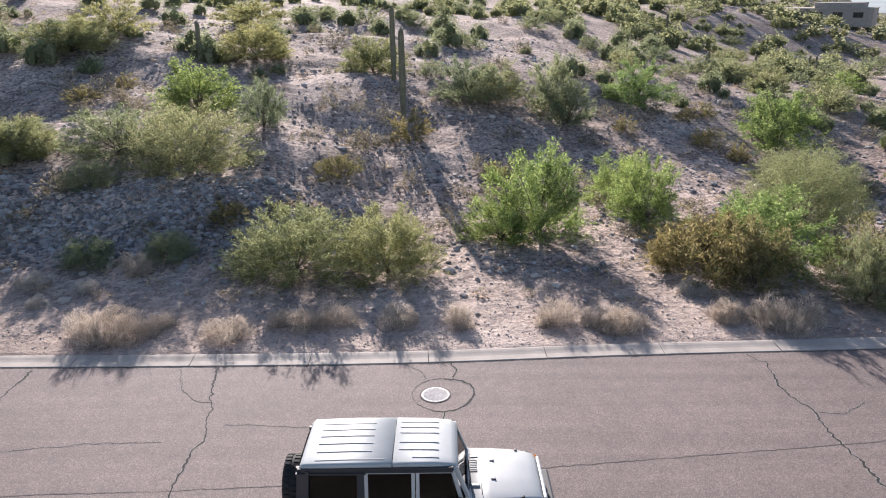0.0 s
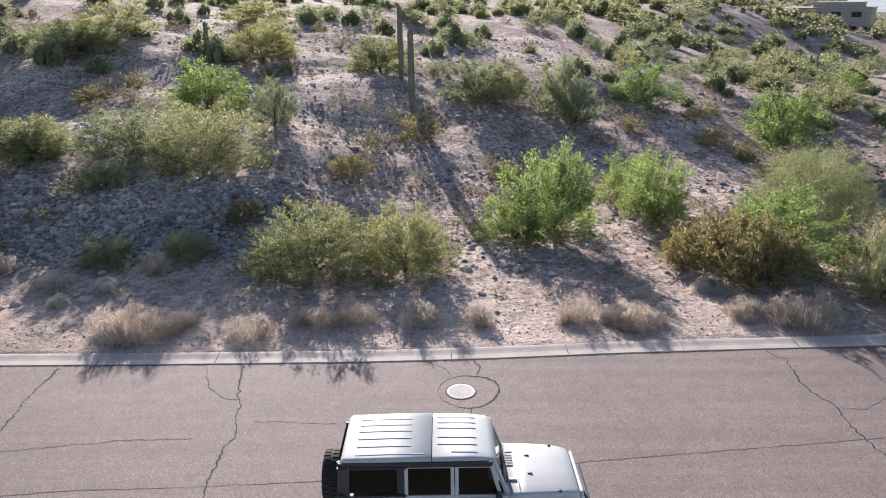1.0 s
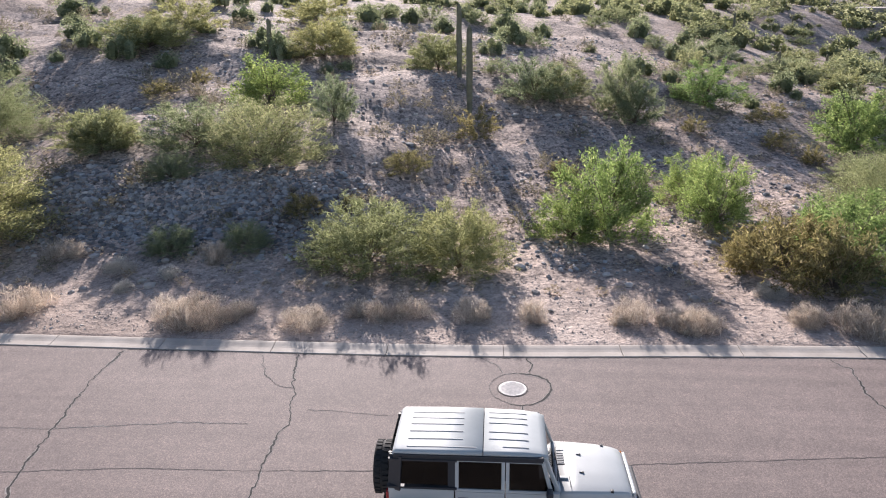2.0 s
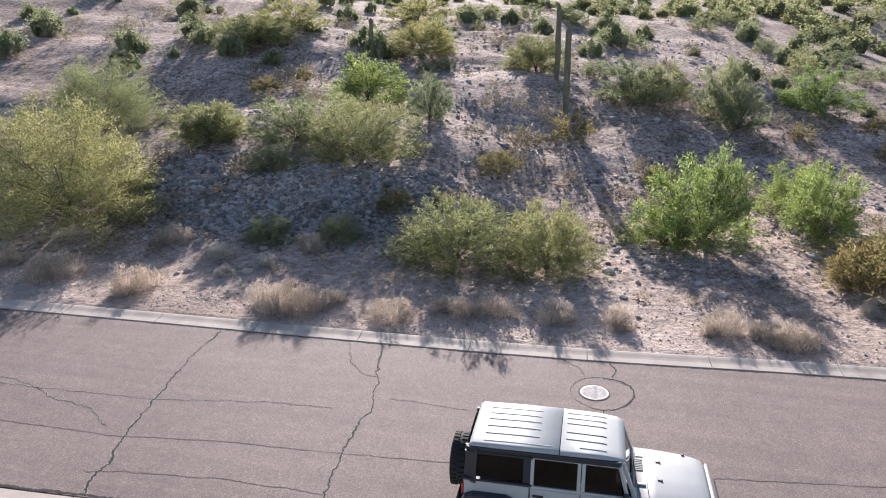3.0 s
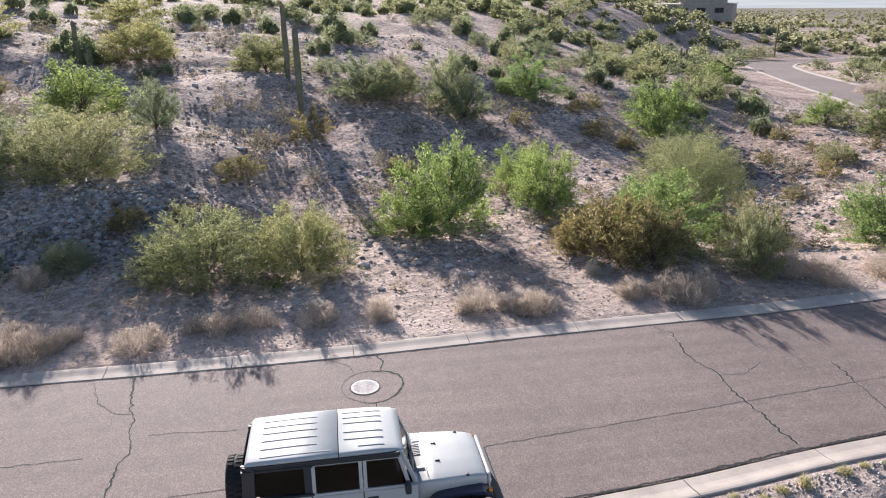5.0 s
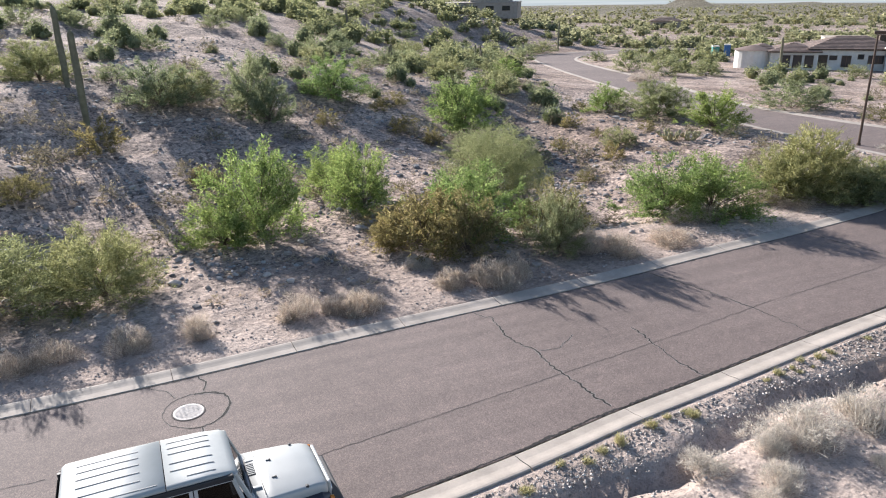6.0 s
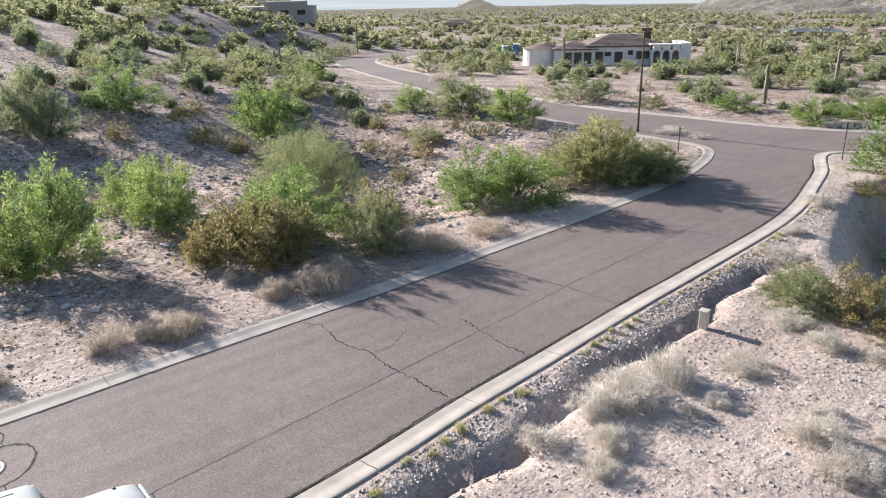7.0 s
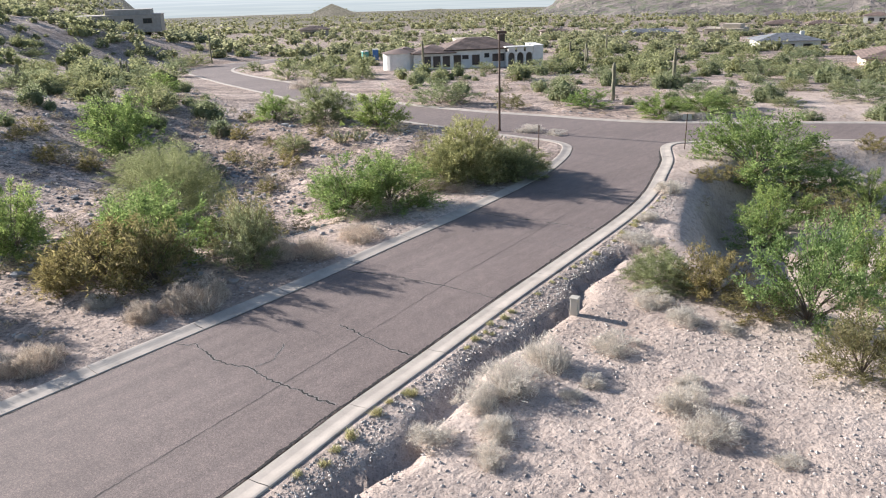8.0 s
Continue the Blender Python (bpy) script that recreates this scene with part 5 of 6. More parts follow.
# the manhole, its frame and the ring crack round its patch
MX, MY = 0.2, 14.85
manhole = new("manhole")
manhole.location = (MX, MY, 0.0)
tagged(manhole, "pale dusty round iron manhole cover in the asphalt", "manhole")
bm = bmesh.new()
bmesh.ops.create_cone(bm, cap_ends=True, segments=48, radius1=0.33, radius2=0.325, depth=0.02, matrix=Matrix.Translation((0, 0, 0.004)))
cover = part("cover", bm, IRON, manhole)
bm = bmesh.new()
for i in range(-6, 7):
    half = math.sqrt(max(0, 0.28 ** 2 - (i * 0.045) ** 2))
    if half > 0.05:
        box(bm, (0, i * 0.045, 0.016), (half * 2, 0.014, 0.006))
part("tread", bm, IRON, cover)
bm = bmesh.new()
ring = [[(r * math.cos(6.2832 * i / 48), r * math.sin(6.2832 * i / 48), z) for i in range(48)] for r, z in ((0.335, -0.01), (0.335, 0.012), (0.36, 0.010), (0.365, -0.01))]
rows = [[bm.verts.new(p) for p in r] for r in ring]
for a, b in zip(rows, rows[1:]):
    for i in range(48):
        bm.faces.new((a[i], a[(i + 1) % 48], b[(i + 1) % 48], b[i]))
part("frame", bm, SEAM, manhole, "dark worn iron ring")
RX, RY = 0.37, 14.88
crack([(RX + (0.72 + 0.03 * math.sin(a * 3)) * math.cos(a), RY + (0.72 + 0.03 * math.sin(a * 3)) * math.sin(a)) for a in np.linspace(-1.9, 1.6, 24)], 0.04, 40, CRACK, 0.01, "ring_crack", "curved crack round the manhole patch")
crack([(RX + 0.71 * math.cos(a), RY + 0.71 * math.sin(a)) for a in np.linspace(1.6, 4.4, 18)], 0.022, 41, CRACK, 0.01, "ring_crack", "curved crack round the manhole patch")

# ---------------------------------------------------------------- the parked off-road car
CAR_WHITE = paint("white car paint", (0.425, 0.44, 0.435), 0.45, grain=0.02, size=2, coat=0.25)
CAR_TOP = paint("silver white hard top", (0.40, 0.425, 0.425), 0.62, grain=0.03, size=3)
CAR_BLACK = paint("black moulded plastic", (0.022, 0.024, 0.03), 0.6, grain=0.08, size=12)
CAR_NAVY = paint("dark blue black fender", (0.018, 0.024, 0.05), 0.35, grain=0.05, size=6)
RUBBER = paint("tyre rubber", (0.02, 0.02, 0.021), 0.85, grain=0.1, size=20, bump=0.004)
ALLOY = paint("grey alloy", (0.42, 0.43, 0.44), 0.35, 0.9, grain=0.05, size=8)
CHROME = paint("headlight lens", (0.75, 0.77, 0.8), 0.1, 0.6, grain=0.02)
RED_LENS = paint("red lamp lens", (0.35, 0.02, 0.02), 0.2, grain=0.05)
AMBER = paint("amber lamp lens", (0.6, 0.2, 0.02), 0.2, grain=0.05)
SEAT = paint("dark seat cloth", (0.035, 0.034, 0.034), 0.9, grain=0.12, size=20)
CAR_GLASS = glass_paint("tinted car glass", (0.012, 0.014, 0.018))
CAR_GLASS.node_tree.nodes["Principled BSDF"].inputs["IOR"].default_value = 1.25
# dark grey paints the shadow line of each raised rib onto the rib
RIB_SHADE = paint("shade grey roof rib", (0.20, 0.215, 0.225), 0.6, grain=0.1, size=8)


def rounded(w, h, r, steps=4):
    """The outline of a rounded rectangle."""
    pts = []
    for cx, cy, a in ((w / 2 - r, h / 2 - r, 0), (-w / 2 + r, h / 2 - r, 90), (-w / 2 + r, -h / 2 + r, 180), (w / 2 - r, -h / 2 + r, 270)):
        for i in range(steps + 1):
            t = radians(a + 90 * i / steps)
            pts.append((cx + r * math.cos(t), cy + r * math.sin(t)))
    return pts


def wheel(parent, name, x, y, z, r, w, facing):
    """A wheel: a treaded tyre and a five-spoke rim. facing: the way that its outer face looks, a unit vector."""
    home = new(name)
    home.parent = parent
    turn = Vector(facing).to_track_quat("Z", "Y").to_matrix().to_4x4()
    home.matrix_basis = Matrix.Translation((x, y, z)) @ turn
    prof = [(0.26, -w / 2), (r - 0.05, -w / 2), (r - 0.01, -w / 2 + 0.04), (r, 0.0), (r - 0.01, w / 2 - 0.04), (r - 0.05, w / 2), (0.26, w / 2 - 0.01), (0.245, 0.0)]
    bm = loft([[(p * math.cos(a), p * math.sin(a), h) for a in np.linspace(0, 6.2832, 37)[:-1]] for p, h in prof + prof[:1]], close=False)
    for i in range(30):
        a = 6.2832 * i / 30
        for s in (-1, 1):
            box(bm, ((r + 0.004) * math.cos(a + s * 0.05), (r + 0.004) * math.sin(a + s * 0.05), s * w * 0.26), (0.022, 0.055, w * 0.36), turn=Matrix.Rotation(a + s * 0.05, 4, "Z"))
    part("tyre", bm, RUBBER, home, "black off-road tyre")
    bm = bmesh.new()
    bmesh.ops.create_cone(bm, cap_ends=True, segments=32, radius1=0.245, radius2=0.245, depth=0.02, matrix=Matrix.Translation((0, 0, w / 2 - 0.09)))
    for i in range(5):
        box(bm, (0.13 * math.cos(1.2566 * i), 0.13 * math.sin(1.2566 * i), w / 2 - 0.05), (0.22, 0.06, 0.04), 0.008, Matrix.Rotation(1.2566 * i, 4, "Z"))
    bmesh.ops.create_cone(bm, cap_ends=True, segments=20, radius1=0.065, radius2=0.05, depth=0.06, matrix=Matrix.Translation((0, 0, w / 2 - 0.045)))
    part("rim", bm, ALLOY, home, "grey alloy rim")
    return home


def door(car, x0, x1, side, front):
    """A car door with its window frame, glass and handle. side: 1 or -1."""
    y = 0.775 * side
    low, belt, top = 0.62, 1.17, 1.68
    lean = 0.14 if front else 0.0
    bm = prism([(x0, low), (x1, low), (x1, belt), (x0, belt)], (y - 0.03, y + 0.03))
    bmesh.ops.bevel(bm, geom=list(bm.edges), offset=0.012, segments=2, affect="EDGES")
    # the window frame, as four bars
    yt = y - 0.075 * side
    rails = [((x0 + 0.025, y, belt), (x0 + 0.025, yt, top)), ((x1 - 0.025, y, belt), (x1 - 0.025 - lean, yt, top)),
             ((x0 + 0.01, yt, top), (x1 - 0.01 - lean, yt, top)), ((x0 + 0.01, y, belt + 0.015), (x1 - 0.01, y, belt + 0.015))]
    for a, b in rails:
        a, b = Vector(a), Vector(b)
        box(bm, (a + b) / 2, (0.055, 0.045, (b - a).length + 0.03), 0.006, (b - a).to_track_quat("Z", "Y").to_matrix().to_4x4())
    panel = part("door", bm, CAR_WHITE, car, "white car door with framed window")
    g = 0.03
    ring = [(x0 + g, belt + g, y), (x1 - g, belt + g, y), (x1 - g - lean, top - g, yt), (x0 + g, top - g, yt)]
    bm = loft([[(p[0], p[2] - 0.004, p[1]) for p in ring], [(p[0], p[2] + 0.004, p[1]) for p in ring]])
    part("window", bm, CAR_GLASS, panel, "dark tinted side window").visible_shadow = False
    bm = block((x0 + 0.13, y + 0.045 * side, 1.04), (0.17, 0.03, 0.035), 0.01)
    part("handle", bm, CAR_BLACK, panel, "black door handle")
    return panel


def off_road_car():
    car = new("off_road_car")
    tagged(car, "white four-door off-road car parked over the kerb", "car")
    # tub
    bm = bmesh.new()
    box(bm, (-0.55, 0, 0.58), (2.75, 1.5, 0.12), 0.02)
    for s in (1, -1):
        box(bm, (-1.42, 0.76 * s, 0.87), (1.04, 0.06, 0.60), 0.015)
        box(bm, (0.71, 0.75 * s, 0.88), (0.13, 0.08, 0.58), 0.015)
        box(bm, (-0.62, 0.765 * s, 0.58), (2.5, 0.07, 0.14), 0.02)
    box(bm, (-1.93, 0, 0.87), (0.06, 1.52, 0.62), 0.015)
    box(bm, (0.74, 0, 1.0), (0.10, 1.42, 0.40), 0.02)
    part("body", bm, CAR_WHITE, car)
    # nose: bonnet lofted from cowl to grille with a raised middle
    def bonnet(x, half, z, crown):
        pts = [(x, half, z - 0.30), (x, half, z - 0.045), (x, half - 0.02, z - 0.012), (x, half - 0.06, z)]
        for i in range(1, 8):
            y = (half - 0.06) * (1 - 2 * i / 8)
            pts.append((x, y, z + crown * (1 - (y / half) ** 2) + (0.012 if abs(y) < half * 0.52 else 0)))
        return pts + [(x, -half + 0.06, z), (x, -half + 0.02, z - 0.012), (x, -half, z - 0.045), (x, -half, z - 0.30)]
    bm = loft([bonnet(0.78, 0.76, 1.18, 0.03), bonnet(1.1, 0.75, 1.18, 0.032), bonnet(1.5, 0.72, 1.17, 0.032), bonnet(1.76, 0.68, 1.15, 0.028), bonnet(1.88, 0.655, 1.12, 0.016), bonnet(1.93, 0.63, 1.08, 0.008)])
    hood = part("bonnet", bm, CAR_WHITE, car, "white bonnet with latches and vents", soft=True)
    part("bonnet_seam", block((0.95, 0, 1.2165), (0.008, 1.30, 0.010)), CAR_BLACK, hood, "thin dark seam across the bonnet")
    for s in (1, -1):
        bm = block((1.60, 0.655 * s, 1.135), (0.05, 0.06, 0.10), 0.012)
        part("latch", bm, CAR_BLACK, hood, "black bonnet latch")
        bm = block((1.18, 0.26 * s, 1.228), (0.035, 0.035, 0.02), 0.006)
        rod(bm, (1.18, 0.26 * s, 1.225), (1.12, 0.26 * s, 1.228), 0.008)
        part("washer_nozzle", bm, CAR_BLACK, hood)
        bm = block((0.86, 0.40 * s, 1.217), (0.13, 0.06, 0.022), 0.006)
        part("hinge", bm, CAR_WHITE, hood)
    bm = bmesh.new()
    box(bm, (0.84, 0.12, 1.214), (0.13, 0.36, 0.03), 0.004)
    part("vent_tray", bm, CAR_BLACK, hood, "black cowl vent")
    for i in range(7):
        part("slat", block((0.84, -0.03 + 0.05 * i, 1.231), (0.11, 0.014, 0.01)), CAR_WHITE, hood)
    bm = block((1.97, 0, 0.88), (0.06, 1.18, 0.44), 0.03)
    grille = part("grille", bm, CAR_WHITE, car)
    for i in range(7):
        part("slot", prism([(p[0] + (i - 3) * 0.085, p[1] + 0.88) for p in rounded(0.045, 0.26, 0.02)], (1.995, 2.004), "x"), CAR_BLACK, grille, "dark grille slot")
    for s in (1, -1):
        bm = rod(bmesh.new(), (1.98, 0.45 * s, 0.90), (2.02, 0.45 * s, 0.90), 0.095, 0.085, 24)
        part("headlight", bm, CHROME, car, "round clear headlight")
        bm = rod(bmesh.new(), (1.92, 0.80 * s, 0.93), (1.98, 0.80 * s, 0.93), 0.045, 0.04, 14)
        part("turn_signal", bm, AMBER, car, "small amber lamp")
    bm = block((2.12, 0, 0.60), (0.16, 1.62, 0.17), 0.035)
    for s in (1, -1):
        box(bm, (2.02, 0.42 * s, 0.60), (0.2, 0.1, 0.12), 0.01)
        bm2 = rod(bmesh.new(), (2.19, 0.52 * s, 0.61), (2.205, 0.52 * s, 0.61), 0.05, 0.05, 16)
        part("fog_lamp", bm2, CHROME, car)
    part("front_bumper", bm, CAR_BLACK, car, "black plastic front bumper")
    part("rear_bumper", block((-2.03, 0, 0.58), (0.18, 1.56, 0.16), 0.03), CAR_BLACK, car, "black plastic rear bumper")
    # wings and flares
    for s in (1, -1):
        outer, inner = 0.935 * s, 0.60 * s
        top = [(0.88, 0.78), (1.00, 0.93), (1.10, 0.985), (1.50, 1.005), (1.82, 0.985), (1.96, 0.90), (1.99, 0.84)]
        low = [(p[0] - 0.01, p[1] - 0.055) for p in top]
        bm = prism(top + low[::-1], (min(outer, inner), max(outer, inner)))
        bmesh.ops.bevel(bm, geom=[e for e in bm.edges if abs(e.verts[0].co.y - outer) < 1e-3 and abs(e.verts[1].co.y - outer) < 1e-3], offset=0.03, segments=3, affect="EDGES")
        part("front_flare", bm, CAR_NAVY, car, "dark blue black front wheel flare")
        top = [(-2.0, 0.80), (-1.93, 0.93), (-1.80, 0.99), (-1.25, 0.99), (-1.08, 0.90), (-1.0, 0.76)]
        low = [(p[0], p[1] - 0.05) for p in top]
        a, b = 0.77 * s, 0.93 * s
        part("rear_flare", prism(top + low[::-1], (min(a, b), max(a, b))), CAR_NAVY, car, "dark blue black rear wheel flare")
        part("side_step", rod(rod(bmesh.new(), (-1.0, 0.83 * s, 0.46), (0.85, 0.83 * s, 0.46), 0.04), (-0.1, 0.6 * s, 0.5), (-0.1, 0.83 * s, 0.46), 0.025), CAR_BLACK, car, "black tubular side step")
        # tail lamps
        part("tail_lamp", block((-1.975, 0.70 * s, 0.98), (0.05, 0.12, 0.2), 0.012), RED_LENS, car, "red tail lamp")
        # windscreen pillars are part of the frame below; mirrors here
        bm = block((0.60, 0.93 * s, 1.24), (0.10, 0.17, 0.16), 0.03)
        rod(bm, (0.60, 0.80 * s, 1.16), (0.60, 0.90 * s, 1.2), 0.02)
        part("mirror", bm, CAR_BLACK, car, "black wing mirror")
        door(car, -0.08, 0.66, s, True)
        door(car, -0.88, -0.10, s, False)
        # rear quarter of the hard top: black, with a large window in it
        y, yt = 0.765 * s, 0.70 * s
        bm = bmesh.new()
        for a, b, w in (((-0.94, y, 1.17), (-0.94, yt, 1.70), 0.12), ((-1.86, y, 1.17), (-1.83, yt, 1.70), 0.22), ((-1.95, y, 1.21), (-0.88, y, 1.21), 0.10), ((-1.92, yt, 1.67), (-0.88, yt, 1.67), 0.10)):
            a, b = Vector(a), Vector(b)
            box(bm, (a + b) / 2, (w, 0.035, (b - a).length + 0.05), 0.006, (b - a).to_track_quat("Z", "Y").to_matrix().to_4x4())
        q = part("quarter_panel", bm, CAR_BLACK, car, "black rear side of the hard top")
        ring = [(-1.76, 1.25, y), (-1.0, 1.25, y), (-1.0, 1.62, yt), (-1.74, 1.62, yt)]
        part("window", loft([[(p[0], p[2] - 0.004, p[1]) for p in ring], [(p[0], p[2] + 0.004, p[1]) for p in ring]]), CAR_GLASS, q, "dark rear side window").visible_shadow = False
    # windscreen
    bm = bmesh.new()
    for a, b in (((0.75, 0.68, 1.15), (0.53, 0.63, 1.72)), ((0.75, -0.68, 1.15), (0.53, -0.63, 1.72)), ((0.53, -0.66, 1.71), (0.53, 0.66, 1.71)), ((0.75, -0.70, 1.16), (0.75, 0.70, 1.16))):
        a, b = Vector(a), Vector(b)
        box(bm, (a + b) / 2, (0.07, 0.06, (b - a).length + 0.04), 0.012, (b - a).to_track_quat("Z", "Y").to_matrix().to_4x4())
    frame_ = part("windscreen_frame", bm, CAR_WHITE, car)
    ring = [(0.74, 0.65, 1.18), (0.74, -0.65, 1.18), (0.545, -0.60, 1.69), (0.545, 0.60, 1.69)]
    part("windscreen", loft([ring, [(p[0] + 0.008, p[1], p[2] + 0.004) for p in ring]]), CAR_GLASS, car, "tinted windscreen").visible_shadow = False
    for s in (1, -1):
        part("wiper", rod(bmesh.new(), (0.79, 0.30 * s + 0.2, 1.20), (0.75, 0.30 * s - 0.25, 1.25), 0.009), CAR_BLACK, frame_)
    # hard top: skins with rounded edges, front pair and rear shell
    def roof_ring(x, half, z, crown):
        pts = [(x, half + 0.02, z - 0.06), (x, half + 0.022, z - 0.035), (x, half, z - 0.008)]
        for i in range(0, 9):
            y = (half - 0.04) * (1 - 2 * i / 8)
            pts.append((x, y, z + crown * (1 - (y / half) ** 2)))
        return pts + [(x, -half, z - 0.008), (x, -half - 0.022, z - 0.035), (x, -half - 0.02, z - 0.06)]
    bm = loft([roof_ring(-1.90, 0.63, 1.72, 0.0), roof_ring(-1.885, 0.665, 1.775, 0.015), roof_ring(-1.83, 0.685, 1.81, 0.028), roof_ring(-1.1, 0.695, 1.825, 0.03), roof_ring(-0.455, 0.69, 1.825, 0.03)])
    shell = part("rear_shell", bm, CAR_TOP, car, "silver white ribbed hard top", soft=True)
    bm = loft([roof_ring(-0.44, 0.69, 1.825, 0.03), roof_ring(0.2, 0.675, 1.815, 0.028), roof_ring(0.46, 0.66, 1.785, 0.02), roof_ring(0.58, 0.64, 1.745, 0.008)])
    front = part("front_panel", bm, CAR_TOP, car, "silver white ribbed front roof panel", soft=True)
    # black for the top's dark side, and for the shade under its overhang
    part("roof_band", block((-0.68, 0, 1.71), (2.38, 1.46, 0.10), 0.02), CAR_BLACK, car, "black band under the hard top with painted overhang shade")
    def rib(x0, x1, y, lift):
        """A thin raised rib that follows the roof's crown."""
        rows = []
        for i in range(9):
            x = x0 + (x1 - x0) * i / 8
            top = np.interp(x, (-1.83, -1.1, -0.45, 0.2, 0.46), (1.81, 1.825, 1.825, 1.815, 1.785)) + np.interp(x, (-1.83, -1.1, -0.45, 0.2, 0.46), (0.028, 0.03, 0.03, 0.028, 0.02)) * (1 - (y / 0.65) ** 2)
            rows.append([(x, y - 0.008, top - 0.012), (x, y - 0.006, top + lift), (x, y + 0.006, top + lift), (x, y + 0.008, top - 0.012)])
        return loft(rows)
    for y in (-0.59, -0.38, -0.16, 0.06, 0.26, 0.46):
        part("rib", rib(-1.66, -0.56 - 0.22 * (y > -0.5), y, 0.009), RIB_SHADE, shell, "thin raised roof rib in the grey of its shade")
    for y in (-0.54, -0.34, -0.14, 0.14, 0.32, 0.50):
        part("rib", rib(-0.36 + 0.22 * (y < -0.5), 0.28, y, 0.009), RIB_SHADE, front, "thin raised roof rib in the grey of its shade")
    # rear window, cabin
    part("rear_window", block((-1.965, 0, 1.42), (0.012, 1.2, 0.4), 0.003), CAR_GLASS, car).visible_shadow = False
    for s in (1, -1):
        bm = bmesh.new()
        rod(bm, (-1.93, 0.62 * s, 1.15), (-1.93, 0.60 * s, 1.72), 0.03)
        part("rear_pillar", bm, CAR_BLACK, car)
    for x, n in ((-0.05, 2), (-0.95, 3)):
        for i in range(n):
            y = (i - (n - 1) / 2) * (0.72 if n == 2 else 0.42)
            bm = block((x, y, 0.80), (0.5, 0.46 if n == 2 else 0.4, 0.16), 0.05)
            box(bm, (x - 0.27, y, 1.1), (0.14, 0.46 if n == 2 else 0.4, 0.60), 0.05, Matrix.Rotation(radians(-12), 4, "Y"))
            box(bm, (x - 0.34, y, 1.48), (0.10, 0.26, 0.16), 0.04)
            part("seat", bm, SEAT, car, "dark cloth seat")
    part("dashboard", block((0.58, 0, 1.08), (0.22, 1.36, 0.2), 0.04), CAR_BLACK, car)
    bm = bmesh.new()
    wheel_ring = [[(0.36 + 0.012 * math.cos(b) - 0.0, 0.34 + (0.17 + 0.014 * math.cos(b)) * math.cos(a), 1.10 + (0.17 + 0.014 * math.cos(b)) * math.sin(a) + 0.0) for b in np.linspace(0, 6.28, 7)[:-1]] for a in np.linspace(0, 6.2832, 25)]
    part("steering_wheel", loft(wheel_ring, close=False), CAR_BLACK, car)
    part("roll_bar", rod(rod(rod(bmesh.new(), (-1.15, -0.62, 1.1), (-1.15, -0.58, 1.66), 0.03), (-1.15, 0.62, 1.1), (-1.15, 0.58, 1.66), 0.03), (-1.15, -0.58, 1.66), (-1.15, 0.58, 1.66), 0.03), CAR_BLACK, car)
    part("bag", block((-1.28, -0.45, 1.24), (0.24, 0.3, 0.26), 0.06, Matrix.Rotation(radians(35), 4, "Y")), paint("pale cloth bag", (0.55, 0.55, 0.53), 0.9, grain=0.1, size=9), car, "pale bag behind the seats")
    part("chassis", block((0.0, 0, 0.47), (3.9, 0.9, 0.12), 0.02), CAR_BLACK, car)
    part("axle", rod(rod(bmesh.new(), (1.45, -0.7, 0.40), (1.45, 0.7, 0.40), 0.05), (-1.49, -0.7, 0.40), (-1.49, 0.7, 0.40), 0.05), CAR_BLACK, car)
    for x in (1.45, -1.49):
        for s in (1, -1):
            wheel(car, "wheel", x, 0.79 * s, 0.41, 0.41, 0.26, (0, s, 0))
    wheel(car, "spare_wheel", -2.12, -0.05, 1.08, 0.43, 0.28, (-1, 0, 0))
    return car


CAR = off_road_car()
CAR.matrix_basis = Matrix.Translation((0.13, 10.30, 0.02)) @ pose(0, 0, 0, -2.2, 0, 1.0)

# ---------------------------------------------------------------- street furniture
RUST = paint("rust brown steel", (0.115, 0.075, 0.055), 0.7, 0.3, grain=0.15, size=10)
PEDESTAL = paint("sun bleached beige plastic", (0.55, 0.50, 0.42), 0.6, grain=0.05)
SIGN_BACK = paint("bare sign metal", (0.50, 0.51, 0.52), 0.4, 0.8, grain=0.05)


def at_ground(ob, x, y, turn=0.0, lift=0.0):
    ob.matrix_basis = Matrix.Translation((x, y, ground(x, y) + lift)) @ pose(0, 0, 0, 0, 0, turn)
    return ob


lamp = new("street_lamp")
tagged(lamp, "slender rust brown street lamp post at the corner", "street lamp")
part("pole", rod(rod(bmesh.new(), (0, 0, -0.1), (0, 0, 6.0), 0.075, 0.05, 14), (0, 0, -0.05), (0, 0, 0.25), 0.12, 0.11, 14), RUST, lamp)
part("bracket", rod(bmesh.new(), (0, 0, 5.95), (0.22, 0, 6.02), 0.03), RUST, lamp)
bm = block((0.12, 0, 6.1), (0.62, 0.34, 0.16), 0.04)
head = part("lamp_head", bm, RUST, lamp, "boxy rust brown lamp head")
part("lens", block((0.14, 0, 6.012), (0.4, 0.24, 0.02), 0.005), CHROME, head)
at_ground(lamp, 36.6, 28.6 - 1.0, -50)

post = new("utility_pedestal")
tagged(post, "small pale beige utility pedestal in gravel", "utility box")
part("housing", block((0, 0, 0.22), (0.22, 0.22, 0.52), 0.03), PEDESTAL, post)
part("cap", block((0, 0, 0.485), (0.25, 0.25, 0.05), 0.02), PEDESTAL, post)
at_ground(post, 15.9, 9.55, 12)

sign = new("street_sign")
tagged(sign, "grey street sign on a thin steel post", "sign")
part("post", rod(bmesh.new(), (0, 0, -0.1), (0, 0, 1.9), 0.028), RUST, sign)
part("plate", block((0, 0, 1.75), (0.46, 0.012, 0.3), 0.004), SIGN_BACK, sign)
